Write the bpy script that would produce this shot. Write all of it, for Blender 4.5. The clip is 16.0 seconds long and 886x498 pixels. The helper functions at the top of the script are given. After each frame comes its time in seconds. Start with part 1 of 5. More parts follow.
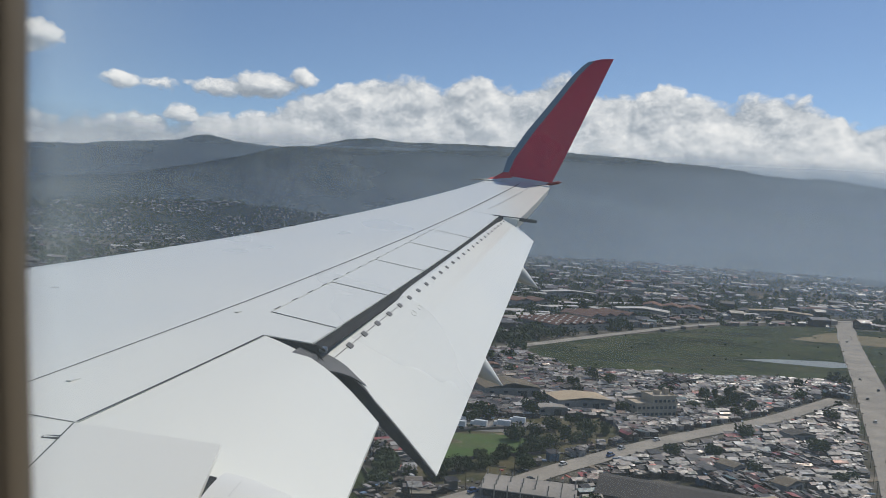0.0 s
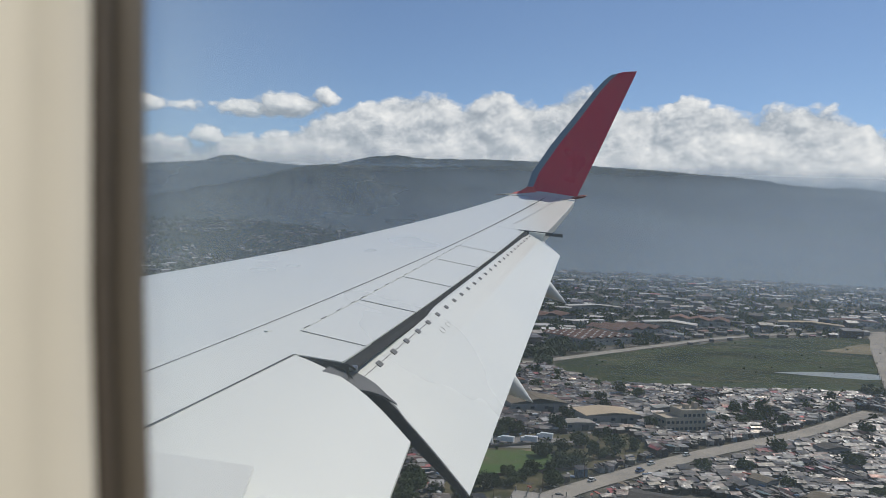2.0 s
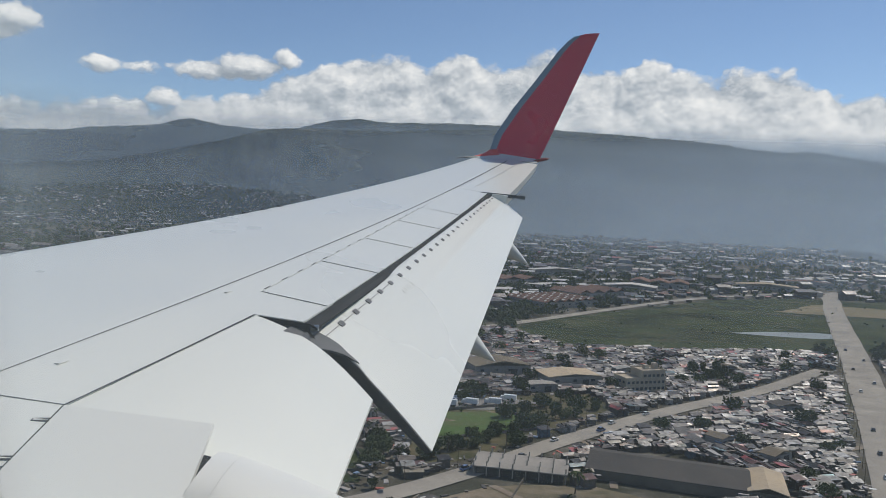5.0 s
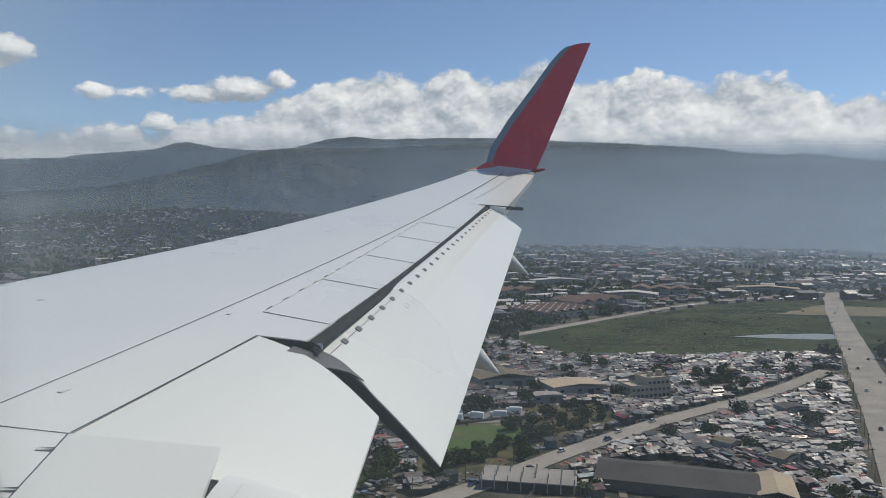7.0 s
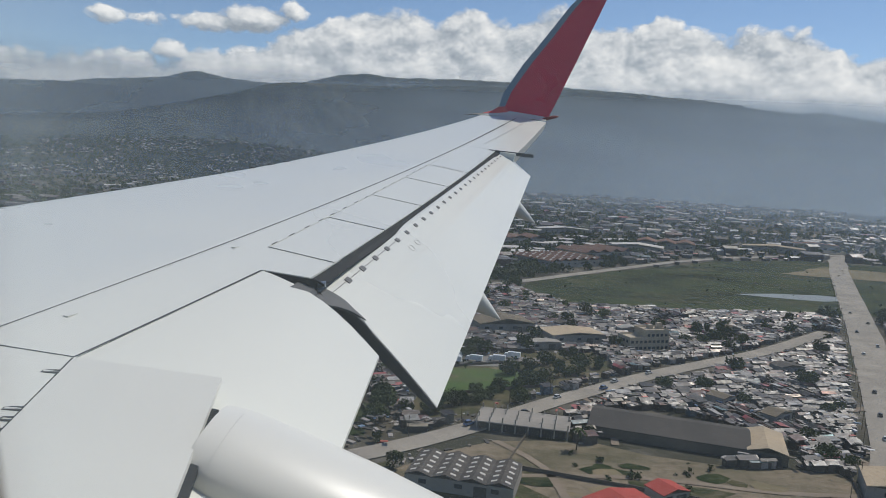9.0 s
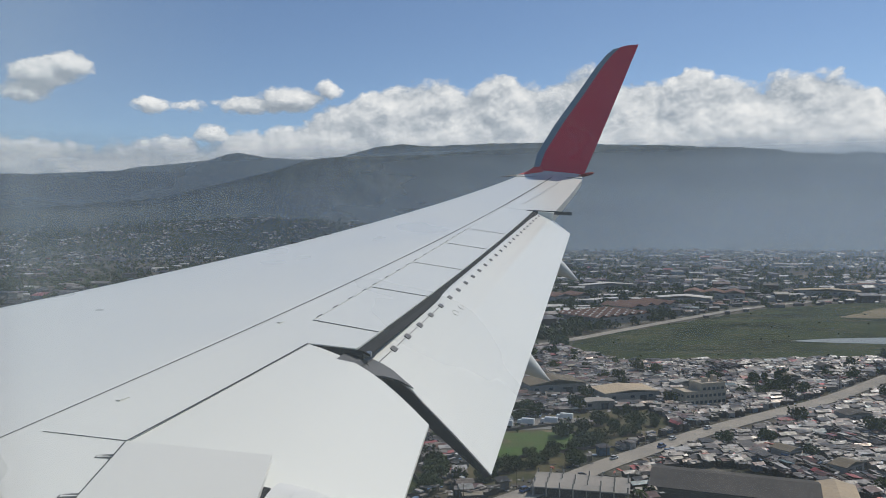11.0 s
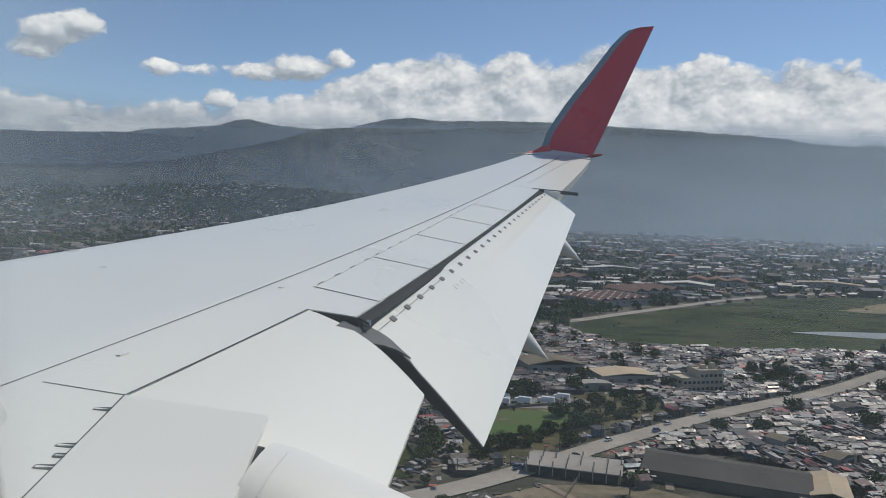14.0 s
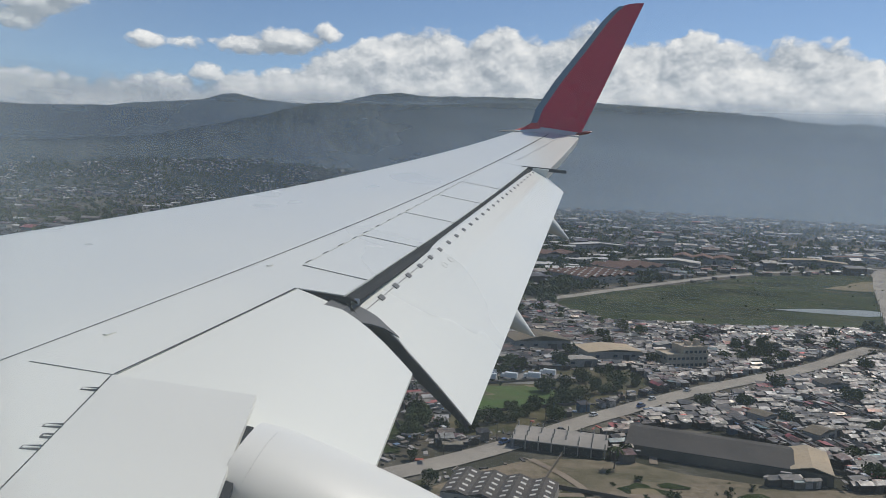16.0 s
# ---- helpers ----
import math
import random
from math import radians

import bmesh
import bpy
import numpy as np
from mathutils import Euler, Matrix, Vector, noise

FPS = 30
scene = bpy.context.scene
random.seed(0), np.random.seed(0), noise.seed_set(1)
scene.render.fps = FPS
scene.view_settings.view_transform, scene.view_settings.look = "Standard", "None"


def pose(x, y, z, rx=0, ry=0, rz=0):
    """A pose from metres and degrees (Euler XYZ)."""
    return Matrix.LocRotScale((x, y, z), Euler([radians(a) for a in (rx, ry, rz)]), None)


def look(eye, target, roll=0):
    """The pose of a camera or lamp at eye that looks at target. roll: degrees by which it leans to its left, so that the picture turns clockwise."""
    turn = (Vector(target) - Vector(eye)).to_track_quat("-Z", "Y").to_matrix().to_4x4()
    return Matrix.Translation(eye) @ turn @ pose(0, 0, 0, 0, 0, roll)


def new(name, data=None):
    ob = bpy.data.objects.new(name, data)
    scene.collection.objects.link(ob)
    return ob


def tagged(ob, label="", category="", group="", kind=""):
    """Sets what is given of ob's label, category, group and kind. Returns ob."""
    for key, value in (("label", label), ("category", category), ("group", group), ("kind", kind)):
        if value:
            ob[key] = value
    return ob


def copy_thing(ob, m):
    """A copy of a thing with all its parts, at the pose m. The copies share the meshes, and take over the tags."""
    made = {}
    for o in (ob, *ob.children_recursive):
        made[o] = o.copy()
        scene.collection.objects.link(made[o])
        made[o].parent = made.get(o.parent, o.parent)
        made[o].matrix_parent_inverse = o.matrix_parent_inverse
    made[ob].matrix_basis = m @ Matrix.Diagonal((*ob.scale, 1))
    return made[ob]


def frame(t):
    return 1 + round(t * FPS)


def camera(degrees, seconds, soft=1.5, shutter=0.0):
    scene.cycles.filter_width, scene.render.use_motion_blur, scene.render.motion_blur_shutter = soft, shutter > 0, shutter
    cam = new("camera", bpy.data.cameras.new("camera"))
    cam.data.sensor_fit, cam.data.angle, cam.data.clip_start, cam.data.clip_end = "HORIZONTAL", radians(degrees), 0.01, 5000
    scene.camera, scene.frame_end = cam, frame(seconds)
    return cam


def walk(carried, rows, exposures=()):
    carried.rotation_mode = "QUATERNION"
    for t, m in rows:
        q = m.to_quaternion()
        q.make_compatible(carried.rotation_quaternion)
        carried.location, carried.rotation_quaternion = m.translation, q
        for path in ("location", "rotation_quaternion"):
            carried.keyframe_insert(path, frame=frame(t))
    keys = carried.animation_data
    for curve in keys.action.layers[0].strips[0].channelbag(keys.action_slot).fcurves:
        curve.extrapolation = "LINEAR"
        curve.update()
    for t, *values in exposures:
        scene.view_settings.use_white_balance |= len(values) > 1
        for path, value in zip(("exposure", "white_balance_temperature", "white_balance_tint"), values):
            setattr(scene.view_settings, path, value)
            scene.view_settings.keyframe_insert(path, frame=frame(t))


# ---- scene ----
cam = camera(59.77, 16.0, soft=0.55)
cam.data.dof.use_dof, cam.data.dof.focus_distance, cam.data.dof.aperture_fstop = True, 10.0, 14.0

# The camera is held at a cabin window behind the wing; x is aft, y outboard, z up from the eye.
PATH = [
    (0.0, 0.0166, 1.3889, 0.0071, -2.29, -1.64, 3.61),
    (0.5, 0.0106, 1.3909, 0.0149, -2.29, -0.77, 2.83),
    (1.0, 0.0056, 1.4030, 0.0097, -1.42, -0.21, 1.83),
    (1.5, 0.0011, 1.4181, 0.0145, -0.44, -0.51, 1.53),
    (2.0, -0.0116, 1.4198, 0.0098, -0.46, -0.58, 2.72),
    (2.5, -0.0162, 1.4454, 0.0021, 1.39, 0.54, 4.09),
    (3.0, 0.0002, 1.4025, 0.0163, 2.92, 1.14, 3.39),
    (3.5, 0.0001, 1.4042, 0.0236, 2.58, 0.76, 3.14),
    (4.0, 0.0188, 1.3856, 0.0091, 1.07, -0.41, 3.31),
    (4.5, 0.0056, 1.4260, -0.0114, -1.38, -2.29, 2.87),
    (4.7, 0.0058, 1.4257, -0.0215, -2.35, -2.90, 2.79),
    (5.2, 0.0031, 1.4289, -0.0224, -3.65, -3.09, 2.17),
    (6.2, -0.0023, 1.4353, -0.0242, -4.95, -2.74, 0.09),
    (6.8, -0.0055, 1.4392, -0.0253, -4.53, -2.32, -0.43),
    (7.0, -0.0021, 1.4401, -0.0262, -3.27, -2.02, 0.40),
    (7.5, -0.0021, 1.4443, -0.0225, -2.21, -2.77, 2.19),
    (8.0, 0.0017, 1.4474, -0.0211, -2.37, -3.30, 2.36),
    (8.5, 0.0062, 1.4484, -0.0211, -2.54, -4.91, 3.35),
    (9.0, -0.0006, 1.4389, -0.0198, -2.94, -6.26, 3.26),
    (9.5, -0.0002, 1.4407, -0.0227, -1.74, -4.93, 0.86),
    (9.7, 0.0021, 1.4408, -0.0300, -0.81, -3.58, 0.53),
    (10.2, 0.0009, 1.4436, -0.0266, 0.14, -2.24, 0.25),
    (11.0, 0.0005, 1.4480, -0.0210, 0.31, -1.57, -0.41),
    (11.8, 0.0002, 1.4524, -0.0155, 0.25, -1.65, -0.54),
    (12.0, 0.0001, 1.4517, -0.0210, -0.02, -2.29, -0.60),
    (12.5, 0.0016, 1.4498, -0.0395, 0.30, -3.62, 0.05),
    (13.0, 0.0078, 1.4452, -0.0406, -0.01, -4.91, 1.44),
    (13.5, 0.0075, 1.4418, -0.0415, 0.20, -3.70, 1.80),
    (14.0, 0.0107, 1.4361, -0.0381, 0.62, -3.38, 2.16),
    (14.5, 0.0055, 1.4428, -0.0195, 0.31, -4.91, 3.17),
    (15.0, 0.0027, 1.4421, -0.0153, 1.18, -4.49, 3.09),
    (15.5, 0.0032, 1.4424, -0.0197, 1.54, -4.21, 2.64),
    (16.0, 0.0047, 1.4419, -0.0223, -0.37, -5.11, 2.51),
]


def ahead(yaw, pitch):
    return (-math.sin(radians(yaw)) * math.cos(radians(pitch)), math.cos(radians(yaw)) * math.cos(radians(pitch)), math.sin(radians(pitch)))


walk(cam, [(t, look((x, y, z), Vector((x, y, z)) + Vector(ahead(w, p)), r)) for t, x, y, z, w, p, r in PATH])

# ---------------------------------------------------------------- light
PANE_FILM = 0.055
CABIN_FILL = 80.0
# Painted haze sheets: radius, amount, and elevations where each starts and ends its fade.
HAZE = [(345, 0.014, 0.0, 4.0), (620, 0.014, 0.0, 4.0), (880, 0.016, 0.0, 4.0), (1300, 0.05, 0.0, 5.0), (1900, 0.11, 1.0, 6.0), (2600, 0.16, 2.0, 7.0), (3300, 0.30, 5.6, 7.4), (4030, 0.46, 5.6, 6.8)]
SUN_AZ, SUN_EL = 52.0, 50.0            # degrees right of straight out, and up
world = bpy.data.worlds.new("sky")
scene.world = world
world.use_nodes = True
wn = world.node_tree
wn.nodes.clear()
sky = wn.nodes.new("ShaderNodeTexSky")
sky.sky_type, sky.sun_disc = "NISHITA", False
sky.sun_elevation, sky.sun_rotation = radians(SUN_EL), radians(SUN_AZ)
sky.altitude, sky.air_density, sky.dust_density, sky.ozone_density = 1900, 1.0, 0.3, 3.2
bg = wn.nodes.new("ShaderNodeBackground")
bg.inputs["Strength"].default_value = 0.091
wo = wn.nodes.new("ShaderNodeOutputWorld")
wn.links.new(sky.outputs[0], bg.inputs["Color"])
wn.links.new(bg.outputs[0], wo.inputs["Surface"])

sun_way = Vector((math.sin(radians(SUN_AZ)) * math.cos(radians(SUN_EL)), math.cos(radians(SUN_AZ)) * math.cos(radians(SUN_EL)), math.sin(radians(SUN_EL))))
sun = new("sun", bpy.data.lights.new("sun", "SUN"))
sun.data.energy, sun.data.angle, sun.data.color = 3.1, radians(0.5), (1.0, 0.95, 0.87)
sun.matrix_world = look(sun_way * 100, (0, 0, 0))


# ---------------------------------------------------------------- materials
def rough_is_dusty(rough):
    return isinstance(rough, float) and rough >= 0.79


class Mat:
    """A node material with a few short ways to add nodes."""

    def __init__(self, name):
        self.m = bpy.data.materials.new(name)
        self.m.use_nodes = True
        self.t = self.m.node_tree
        self.t.nodes.clear()
        self.out = self.t.nodes.new("ShaderNodeOutputMaterial")

    def add(self, kind, **inputs):
        n = self.t.nodes.new(kind)
        for key, value in inputs.items():
            self.put(n, key, value)
        return n

    def put(self, n, key, value):
        slot = n.inputs[int(key[1:])] if key[0] == "i" and key[1:].isdigit() else n.inputs[key.replace("_", " ")]
        if isinstance(value, bpy.types.NodeSocket):
            self.t.links.new(value, slot)
        elif isinstance(value, bpy.types.Node):
            self.t.links.new(value.outputs[0], slot)
        else:
            slot.default_value = value

    def math(self, op, a, b=0.0, c=0.0, clamp=False):
        n = self.t.nodes.new("ShaderNodeMath")
        n.operation, n.use_clamp = op, clamp
        self.put(n, "i0", a), self.put(n, "i1", b), self.put(n, "i2", c)
        return n.outputs[0]

    def mix(self, f, a, b):
        n = self.t.nodes.new("ShaderNodeMix")
        n.data_type = "RGBA"
        self.put(n, "i0", f), self.put(n, "i6", a), self.put(n, "i7", b)
        return n.outputs[2]

    def coord(self, which="Object", scale=(1, 1, 1)):
        c = self.t.nodes.new("ShaderNodeTexCoord")
        n = self.add("ShaderNodeMapping", Vector=c.outputs[which], Scale=scale)
        return n.outputs[0]

    def noise(self, v, scale, detail=4.0, rough=0.55):
        return self.add("ShaderNodeTexNoise", Vector=v, Scale=scale, Detail=detail, Roughness=rough).outputs["Fac"]

    def ramp(self, f, stops, mode="LINEAR"):
        n = self.add("ShaderNodeValToRGB", Fac=f)
        n.color_ramp.interpolation = mode
        e = n.color_ramp.elements
        while len(e) < len(stops):
            e.new(0.5)
        for k, (p, c) in zip(e, stops):
            k.position = p
            k.color = (*c, 1) if len(c) == 3 else c
        return n.outputs[0]

    def span(self, f, a, b, c=0.0, d=1.0):
        n = self.add("ShaderNodeMapRange", Value=f)
        for k, v in zip((1, 2, 3, 4), (a, b, c, d)):
            n.inputs[k].default_value = v
        return n.outputs[0]

    def bump(self, h, strength=0.2, distance=0.02):
        return self.add("ShaderNodeBump", Strength=strength, Distance=distance, Height=h).outputs[0]

    def surface(self, color, rough=0.5, metal=0.0, normal=None, **more):
        if rough_is_dusty(rough):
            more.setdefault("Specular_IOR_Level", 0.05)
        p = self.add("ShaderNodeBsdfPrincipled", Base_Color=color, Roughness=rough, Metallic=metal, **more)
        if normal is not None:
            self.put(p, "Normal", normal)
        self.t.links.new(p.outputs[0], self.out.inputs[0])
        return self.m


def rgb(r, g, b):
    return (r, g, b, 1.0)


def paint(name, color, rough=0.35, dirt=0.12, streak=(0.6, 5.0, 5.0), coat=0.0):
    """Aircraft paint: faint streaks along the air flow, fine dirt, soft waviness of the skin."""
    m = Mat(name)
    v = m.coord("Object")
    s = m.noise(m.coord("Object", streak), 0.45, 1.5, 0.4)
    g = m.noise(v, 0.35, 2, 0.5)
    f = m.math("ADD", m.math("MULTIPLY", m.span(s, 0.2, 0.8), dirt), m.math("MULTIPLY", m.span(g, 0.2, 0.8), dirt))
    c = m.mix(f, rgb(*color), rgb(*(k * 0.6 for k in color)))
    n = m.bump(m.noise(v, 0.9, 1, 0.3), 0.02, 0.02)
    r = m.span(m.noise(v, 0.8, 2, 0.4), 0.2, 0.8, rough - 0.05, rough + 0.06)
    return m.surface(c, r, 0.0, n, Coat_Weight=coat)


def plain(name, color, rough=0.6, metal=0.0, vary=0.25, scale=8.0):
    m = Mat(name)
    v = m.coord("Object")
    f = m.math("MULTIPLY", m.noise(v, scale, 5), vary * 2)
    c = m.mix(f, rgb(*color), rgb(*(k * 0.6 for k in color)))
    return m.surface(c, rough, metal, m.bump(m.noise(v, scale * 6, 3), 0.1, 0.005))


WHITE = paint("wing_white", (0.74, 0.745, 0.68), 0.30, 0.05)
GREY = paint("wing_grey", (0.69, 0.69, 0.635), 0.40, 0.07)
FLAPW = paint("flap_white", (0.73, 0.735, 0.67), 0.3, 0.06, (3.0, 0.10, 3.0))
CANOE = paint("fairing_white", (0.70, 0.695, 0.645), 0.32, 0.04)
RED = paint("winglet_red", (0.64, 0.005, 0.050), 0.30, 0.15)
PINK = paint("tip_red", (0.75, 0.06, 0.06), 0.4, 0.1)
METAL = plain("bare_aluminium", (0.42, 0.46, 0.5), 0.34, 0.85, 0.15)
EDGE = plain("edge_grey", (0.21, 0.28, 0.34), 0.4, 0.2, 0.15)
SEAM = plain("seam_dark", (0.035, 0.037, 0.042), 0.7)
# Dark grey of fence and lip; on the flap cove it carries painted shade.
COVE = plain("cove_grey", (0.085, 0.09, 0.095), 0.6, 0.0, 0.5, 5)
# Near-black that paints in the shade of open gaps and bays.
GAP_SHADE = plain("gap_shade", (0.045, 0.047, 0.05), 0.8, 0.0, 0.5, 6)
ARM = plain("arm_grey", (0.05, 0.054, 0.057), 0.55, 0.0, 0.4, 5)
HINGE = plain("hinge_grey", (0.12, 0.12, 0.12), 0.5, 0.3)
PANELB = plain("cabin_plastic", (0.66, 0.615, 0.52), 0.55, 0.0, 0.05, 3)
GASKET = plain("window_gasket", (0.07, 0.055, 0.04), 0.7, 0.0, 0.2, 20)
REVEAL = plain("window_reveal", (0.115, 0.094, 0.068), 0.6, 0.0, 0.25, 4)
CABIN = plain("cabin_lining", (0.55, 0.52, 0.46), 0.7, 0.0, 0.08, 2)
TIPRED = plain("lamp_red", (0.25, 0.012, 0.015), 0.4)
CARPET = plain("carpet", (0.05, 0.055, 0.08), 0.95, 0.0, 0.4, 30)


# ---------------------------------------------------------------- mesh helpers
def mesh_of(name, verts, faces, mats, smooth=False, slots=None):
    me = bpy.data.meshes.new(name)
    me.from_pydata([tuple(v) for v in verts], [], faces)
    for m in mats:
        me.materials.append(m)
    if slots is not None:
        me.polygons.foreach_set("material_index", slots)
    if smooth:
        me.polygons.foreach_set("use_smooth", [True] * len(me.polygons))
    me.update()
    return me


def part(name, bm, material, parent, label="", smooth=False):
    me = bpy.data.meshes.new(name)
    bmesh.ops.recalc_face_normals(bm, faces=bm.faces)
    bm.to_mesh(me)
    bm.free()
    me.materials.append(material)
    if smooth:
        me.polygons.foreach_set("use_smooth", [True] * len(me.polygons))
        me.set_sharp_from_angle(angle=radians(40))
    ob = new(name, me)
    ob.parent = parent
    if label:
        tagged(ob, label)
    return ob


def sheet(rows, thick=0.03, down=(0, 0, -1)):
    """A solid slab under a grid of points (rows of equal length)."""
    bm = bmesh.new()
    d = Vector(down) * thick
    top = [[bm.verts.new(p) for p in r] for r in rows]
    low = [[bm.verts.new(Vector(p) + d) for p in r] for r in rows]
    n, k = len(rows), len(rows[0])
    for i in range(n - 1):
        for j in range(k - 1):
            bm.faces.new((top[i][j], top[i + 1][j], top[i + 1][j + 1], top[i][j + 1]))
            bm.faces.new((low[i][j], low[i][j + 1], low[i + 1][j + 1], low[i + 1][j]))
    for i in range(n - 1):
        for j in (0, k - 1):
            bm.faces.new((top[i][j], low[i][j], low[i + 1][j], top[i + 1][j]))
    for j in range(k - 1):
        for i in (0, n - 1):
            bm.faces.new((top[i][j], top[i][j + 1], low[i][j + 1], low[i][j]))
    return bm


def loft(sections, cap=True):
    """A skin over closed sections of equal length."""
    bm = bmesh.new()
    rings = [[bm.verts.new(p) for p in s] for s in sections]
    k = len(rings[0])
    for a, b in zip(rings, rings[1:]):
        for j in range(k):
            bm.faces.new((a[j], a[(j + 1) % k], b[(j + 1) % k], b[j]))
    if cap:
        bm.faces.new(rings[0])
        bm.faces.new(rings[-1])
    return bm


def box_bm(w, d, h, bevel=0.0, at=(0, 0, 0)):
    bm = bmesh.new()
    bmesh.ops.create_cube(bm, size=1)
    bmesh.ops.scale(bm, vec=(w, d, h), verts=bm.verts)
    bmesh.ops.translate(bm, vec=at, verts=bm.verts)
    if bevel:
        bmesh.ops.bevel(bm, geom=bm.edges[:], offset=bevel, segments=2, affect="EDGES")
    return bm


def lerp(a, b, f):
    return tuple(p + (q - p) * f for p, q in zip(a, b))


def frange(a, b, n):
    return [a + (b - a) * i / (n - 1) for i in range(n)]


# ---------------------------------------------------------------- wing
def wing_z(y):                          # the upper skin, bent up by the lift
    return -0.573 + 0.0951 * (y - 5.9) + 0.00466 * (y - 5.9) ** 2


def x_le(y):                            # leading edge
    return -2.52 + 0.423 * (y - 7.73)


def x_spar(y):                          # the long seam along the rear spar
    return -1.10 + 0.25 * (y - 5.89) + 0.0045 * (y - 5.89) ** 2


def x_hinge(y):                         # hinge line of the outboard spoilers
    return -0.82 + 0.214 * (y - 6.13) + 0.0055 * (y - 6.13) ** 2


def x_spoil(y):                         # trailing edge of the spoilers
    return -0.41 + 0.236 * (y - 6.03) + 0.0025 * (y - 6.03) ** 2


def skin(x, y, up=0.0):
    """A point of the upper skin: it falls off behind the spar and rolls down at the leading edge."""
    z = wing_z(y) - 0.12 * max(0.0, x - x_spar(y))
    nose = 0.16 - (x - x_le(y))
    if nose > 0:
        z -= 0.7 * nose * nose / 0.16
    return (x, y, z + up)


wing = tagged(new("airliner_wing"), "white airliner wing with red winglet and lowered flaps", "wing")


def band(y0, y1, n, xa, xb, k=10):
    return [[skin(*(xa(y) + (xb(y) - xa(y)) * f, y)) for f in frange(0, 1, k)] for y in frange(y0, y1, n)]


# main skin, up to the spoiler hinge line, with the closed nose below it
def main_aft(y):
    if y < 4.16:
        return -1.14 - 0.07 * (y - 4.16) - 0.004
    if y < 5.64:
        return -1.14 + 0.257 * (y - 4.16) - 0.004
    return x_hinge(y) if y > 6.13 else x_spoil(y)


def section(y):
    le, aft = x_le(y), main_aft(y)
    mid = x_spar(y)
    top = [skin(le + (mid - le) * f ** 1.6, y) for f in frange(0, 1, 13)] + [skin(mid + (aft - mid) * f, y) for f in frange(0.2, 1, 5)]
    t = 0.13 * (aft - le) + 0.1
    low = [(le + (aft - le) * f, y, wing_z(y) - 0.11 - t * math.sin(math.pi * min(1, f + 0.08)) ** 0.6) for f in frange(1, 0.04, 8)]
    return top + low


for ys in ([1.56, 2.4, 3.0, 3.6, 4.1599, 4.1601, 4.5, 4.9, 5.3, 5.6399], [5.6401, 5.9, 6.1299], frange(6.1301, 12.6, 22)):
    part("main_skin", loft([section(y) for y in ys]), WHITE, wing, "white painted upper wing skin", True)


def tip_aft(y):
    return 1.70 + 0.279 * (y - 13.16)


def tip_section(y):
    le, aft = x_le(y), tip_aft(y)
    top = [skin(le + (aft - le) * f ** 1.4, y) for f in frange(0, 1, 16)]
    low = [(le + (aft - le) * f, y, wing_z(y) - 0.04 - 0.12 * (aft - le) * f - 0.10 * math.sin(math.pi * f)) for f in frange(0.97, 0.05, 6)]
    return top + low


part("outer_skin", loft([tip_section(y) for y in frange(12.602, 16.62, 14)]), WHITE, wing, "white outer wing with aileron", True)

# outboard spoilers, each with its hinges
SPOILS = (6.13, 7.23, 8.38, 9.55, 10.61)
for a, b in zip(SPOILS, SPOILS[1:]):
    rows = [[skin(x_hinge(y) + 0.006 + (x_spoil(y - 0.1) - x_hinge(y) - 0.006) * f, y - 0.1 * f) for f in frange(0, 1, 5)] for y in frange(a + 0.012, b - 0.012, 5)]
    s = part("spoiler", sheet(rows, 0.008), WHITE, wing, smooth=True)
    for i in range(4):
        y = a + (b - a) * (0.1 + 0.26 * i)
        h = box_bm(0.007, 0.085, 0.003, 0.0, (0, 0, 0))
        ob = part("hinge", h, HINGE, s)
        ob.matrix_world = Matrix.Translation(skin(x_hinge(y) - 0.004, y, 0.002)) @ pose(0, 0, 0, 6, 0, -14)
part("fixed_panel", sheet(band(10.53, 12.59, 6, lambda y: x_hinge(y) + 0.004, x_spoil, 5), 0.008), WHITE, wing, smooth=True)
part("fixed_panel", sheet(band(5.66, 6.118, 3, lambda y: main_aft(y) + 0.002, lambda y: x_spoil(y) + 0.004, 3), 0.008), WHITE, wing, smooth=True)


def seam_strip(name, pts, w=0.012, up=0.0016, material=SEAM, parent=wing):
    """A thin line laid on the skin, dark sealant unless another material is given."""
    rows = []
    for i, p in enumerate(pts):
        a, b = Vector(pts[max(0, i - 1)]), Vector(pts[min(len(pts) - 1, i + 1)])
        side = (b - a).cross(Vector((0, 0, 1))).normalized() * (w / 2 * max(0.38, p[1] / 7.5))
        p = Vector(p) + Vector((0, 0, up))
        rows.append([tuple(p - side), tuple(p + side)])
    return part(name, sheet(rows, 0.0008), material, parent)


seam_strip("spar_seam", [skin(x_spar(y), y) for y in frange(1.95, 16.4, 60)], 0.010)
seam_strip("skin_seam", [skin(lerp((-1.44,), (-1.14,), f)[0], 4.16) for f in frange(0, 1, 6)], 0.012)
seam_strip("panel_seam", [skin(main_aft(y) + 0.002, y) for y in frange(4.17, 5.63, 20)], 0.016)
seam_strip("panel_seam", [skin(main_aft(y), y) for y in frange(2.0, 4.15, 20)], 0.012)
for y in SPOILS:
    seam_strip("spoiler_gap", [skin(x_hinge(y) + (x_spoil(y - 0.1) - x_hinge(y)) * f, y - 0.1 * f) for f in frange(0, 1, 6)], 0.022 if y < 7 else 0.019, 0.0014)
# White strip: paints the highlight along the aileron gap.
seam_strip("aileron_highlight", [skin(1.14 + 1.29 * f, 13.1 + 3.82 * f) for f in frange(0.0, 0.93, 14)], 0.028, 0.004, CANOE)

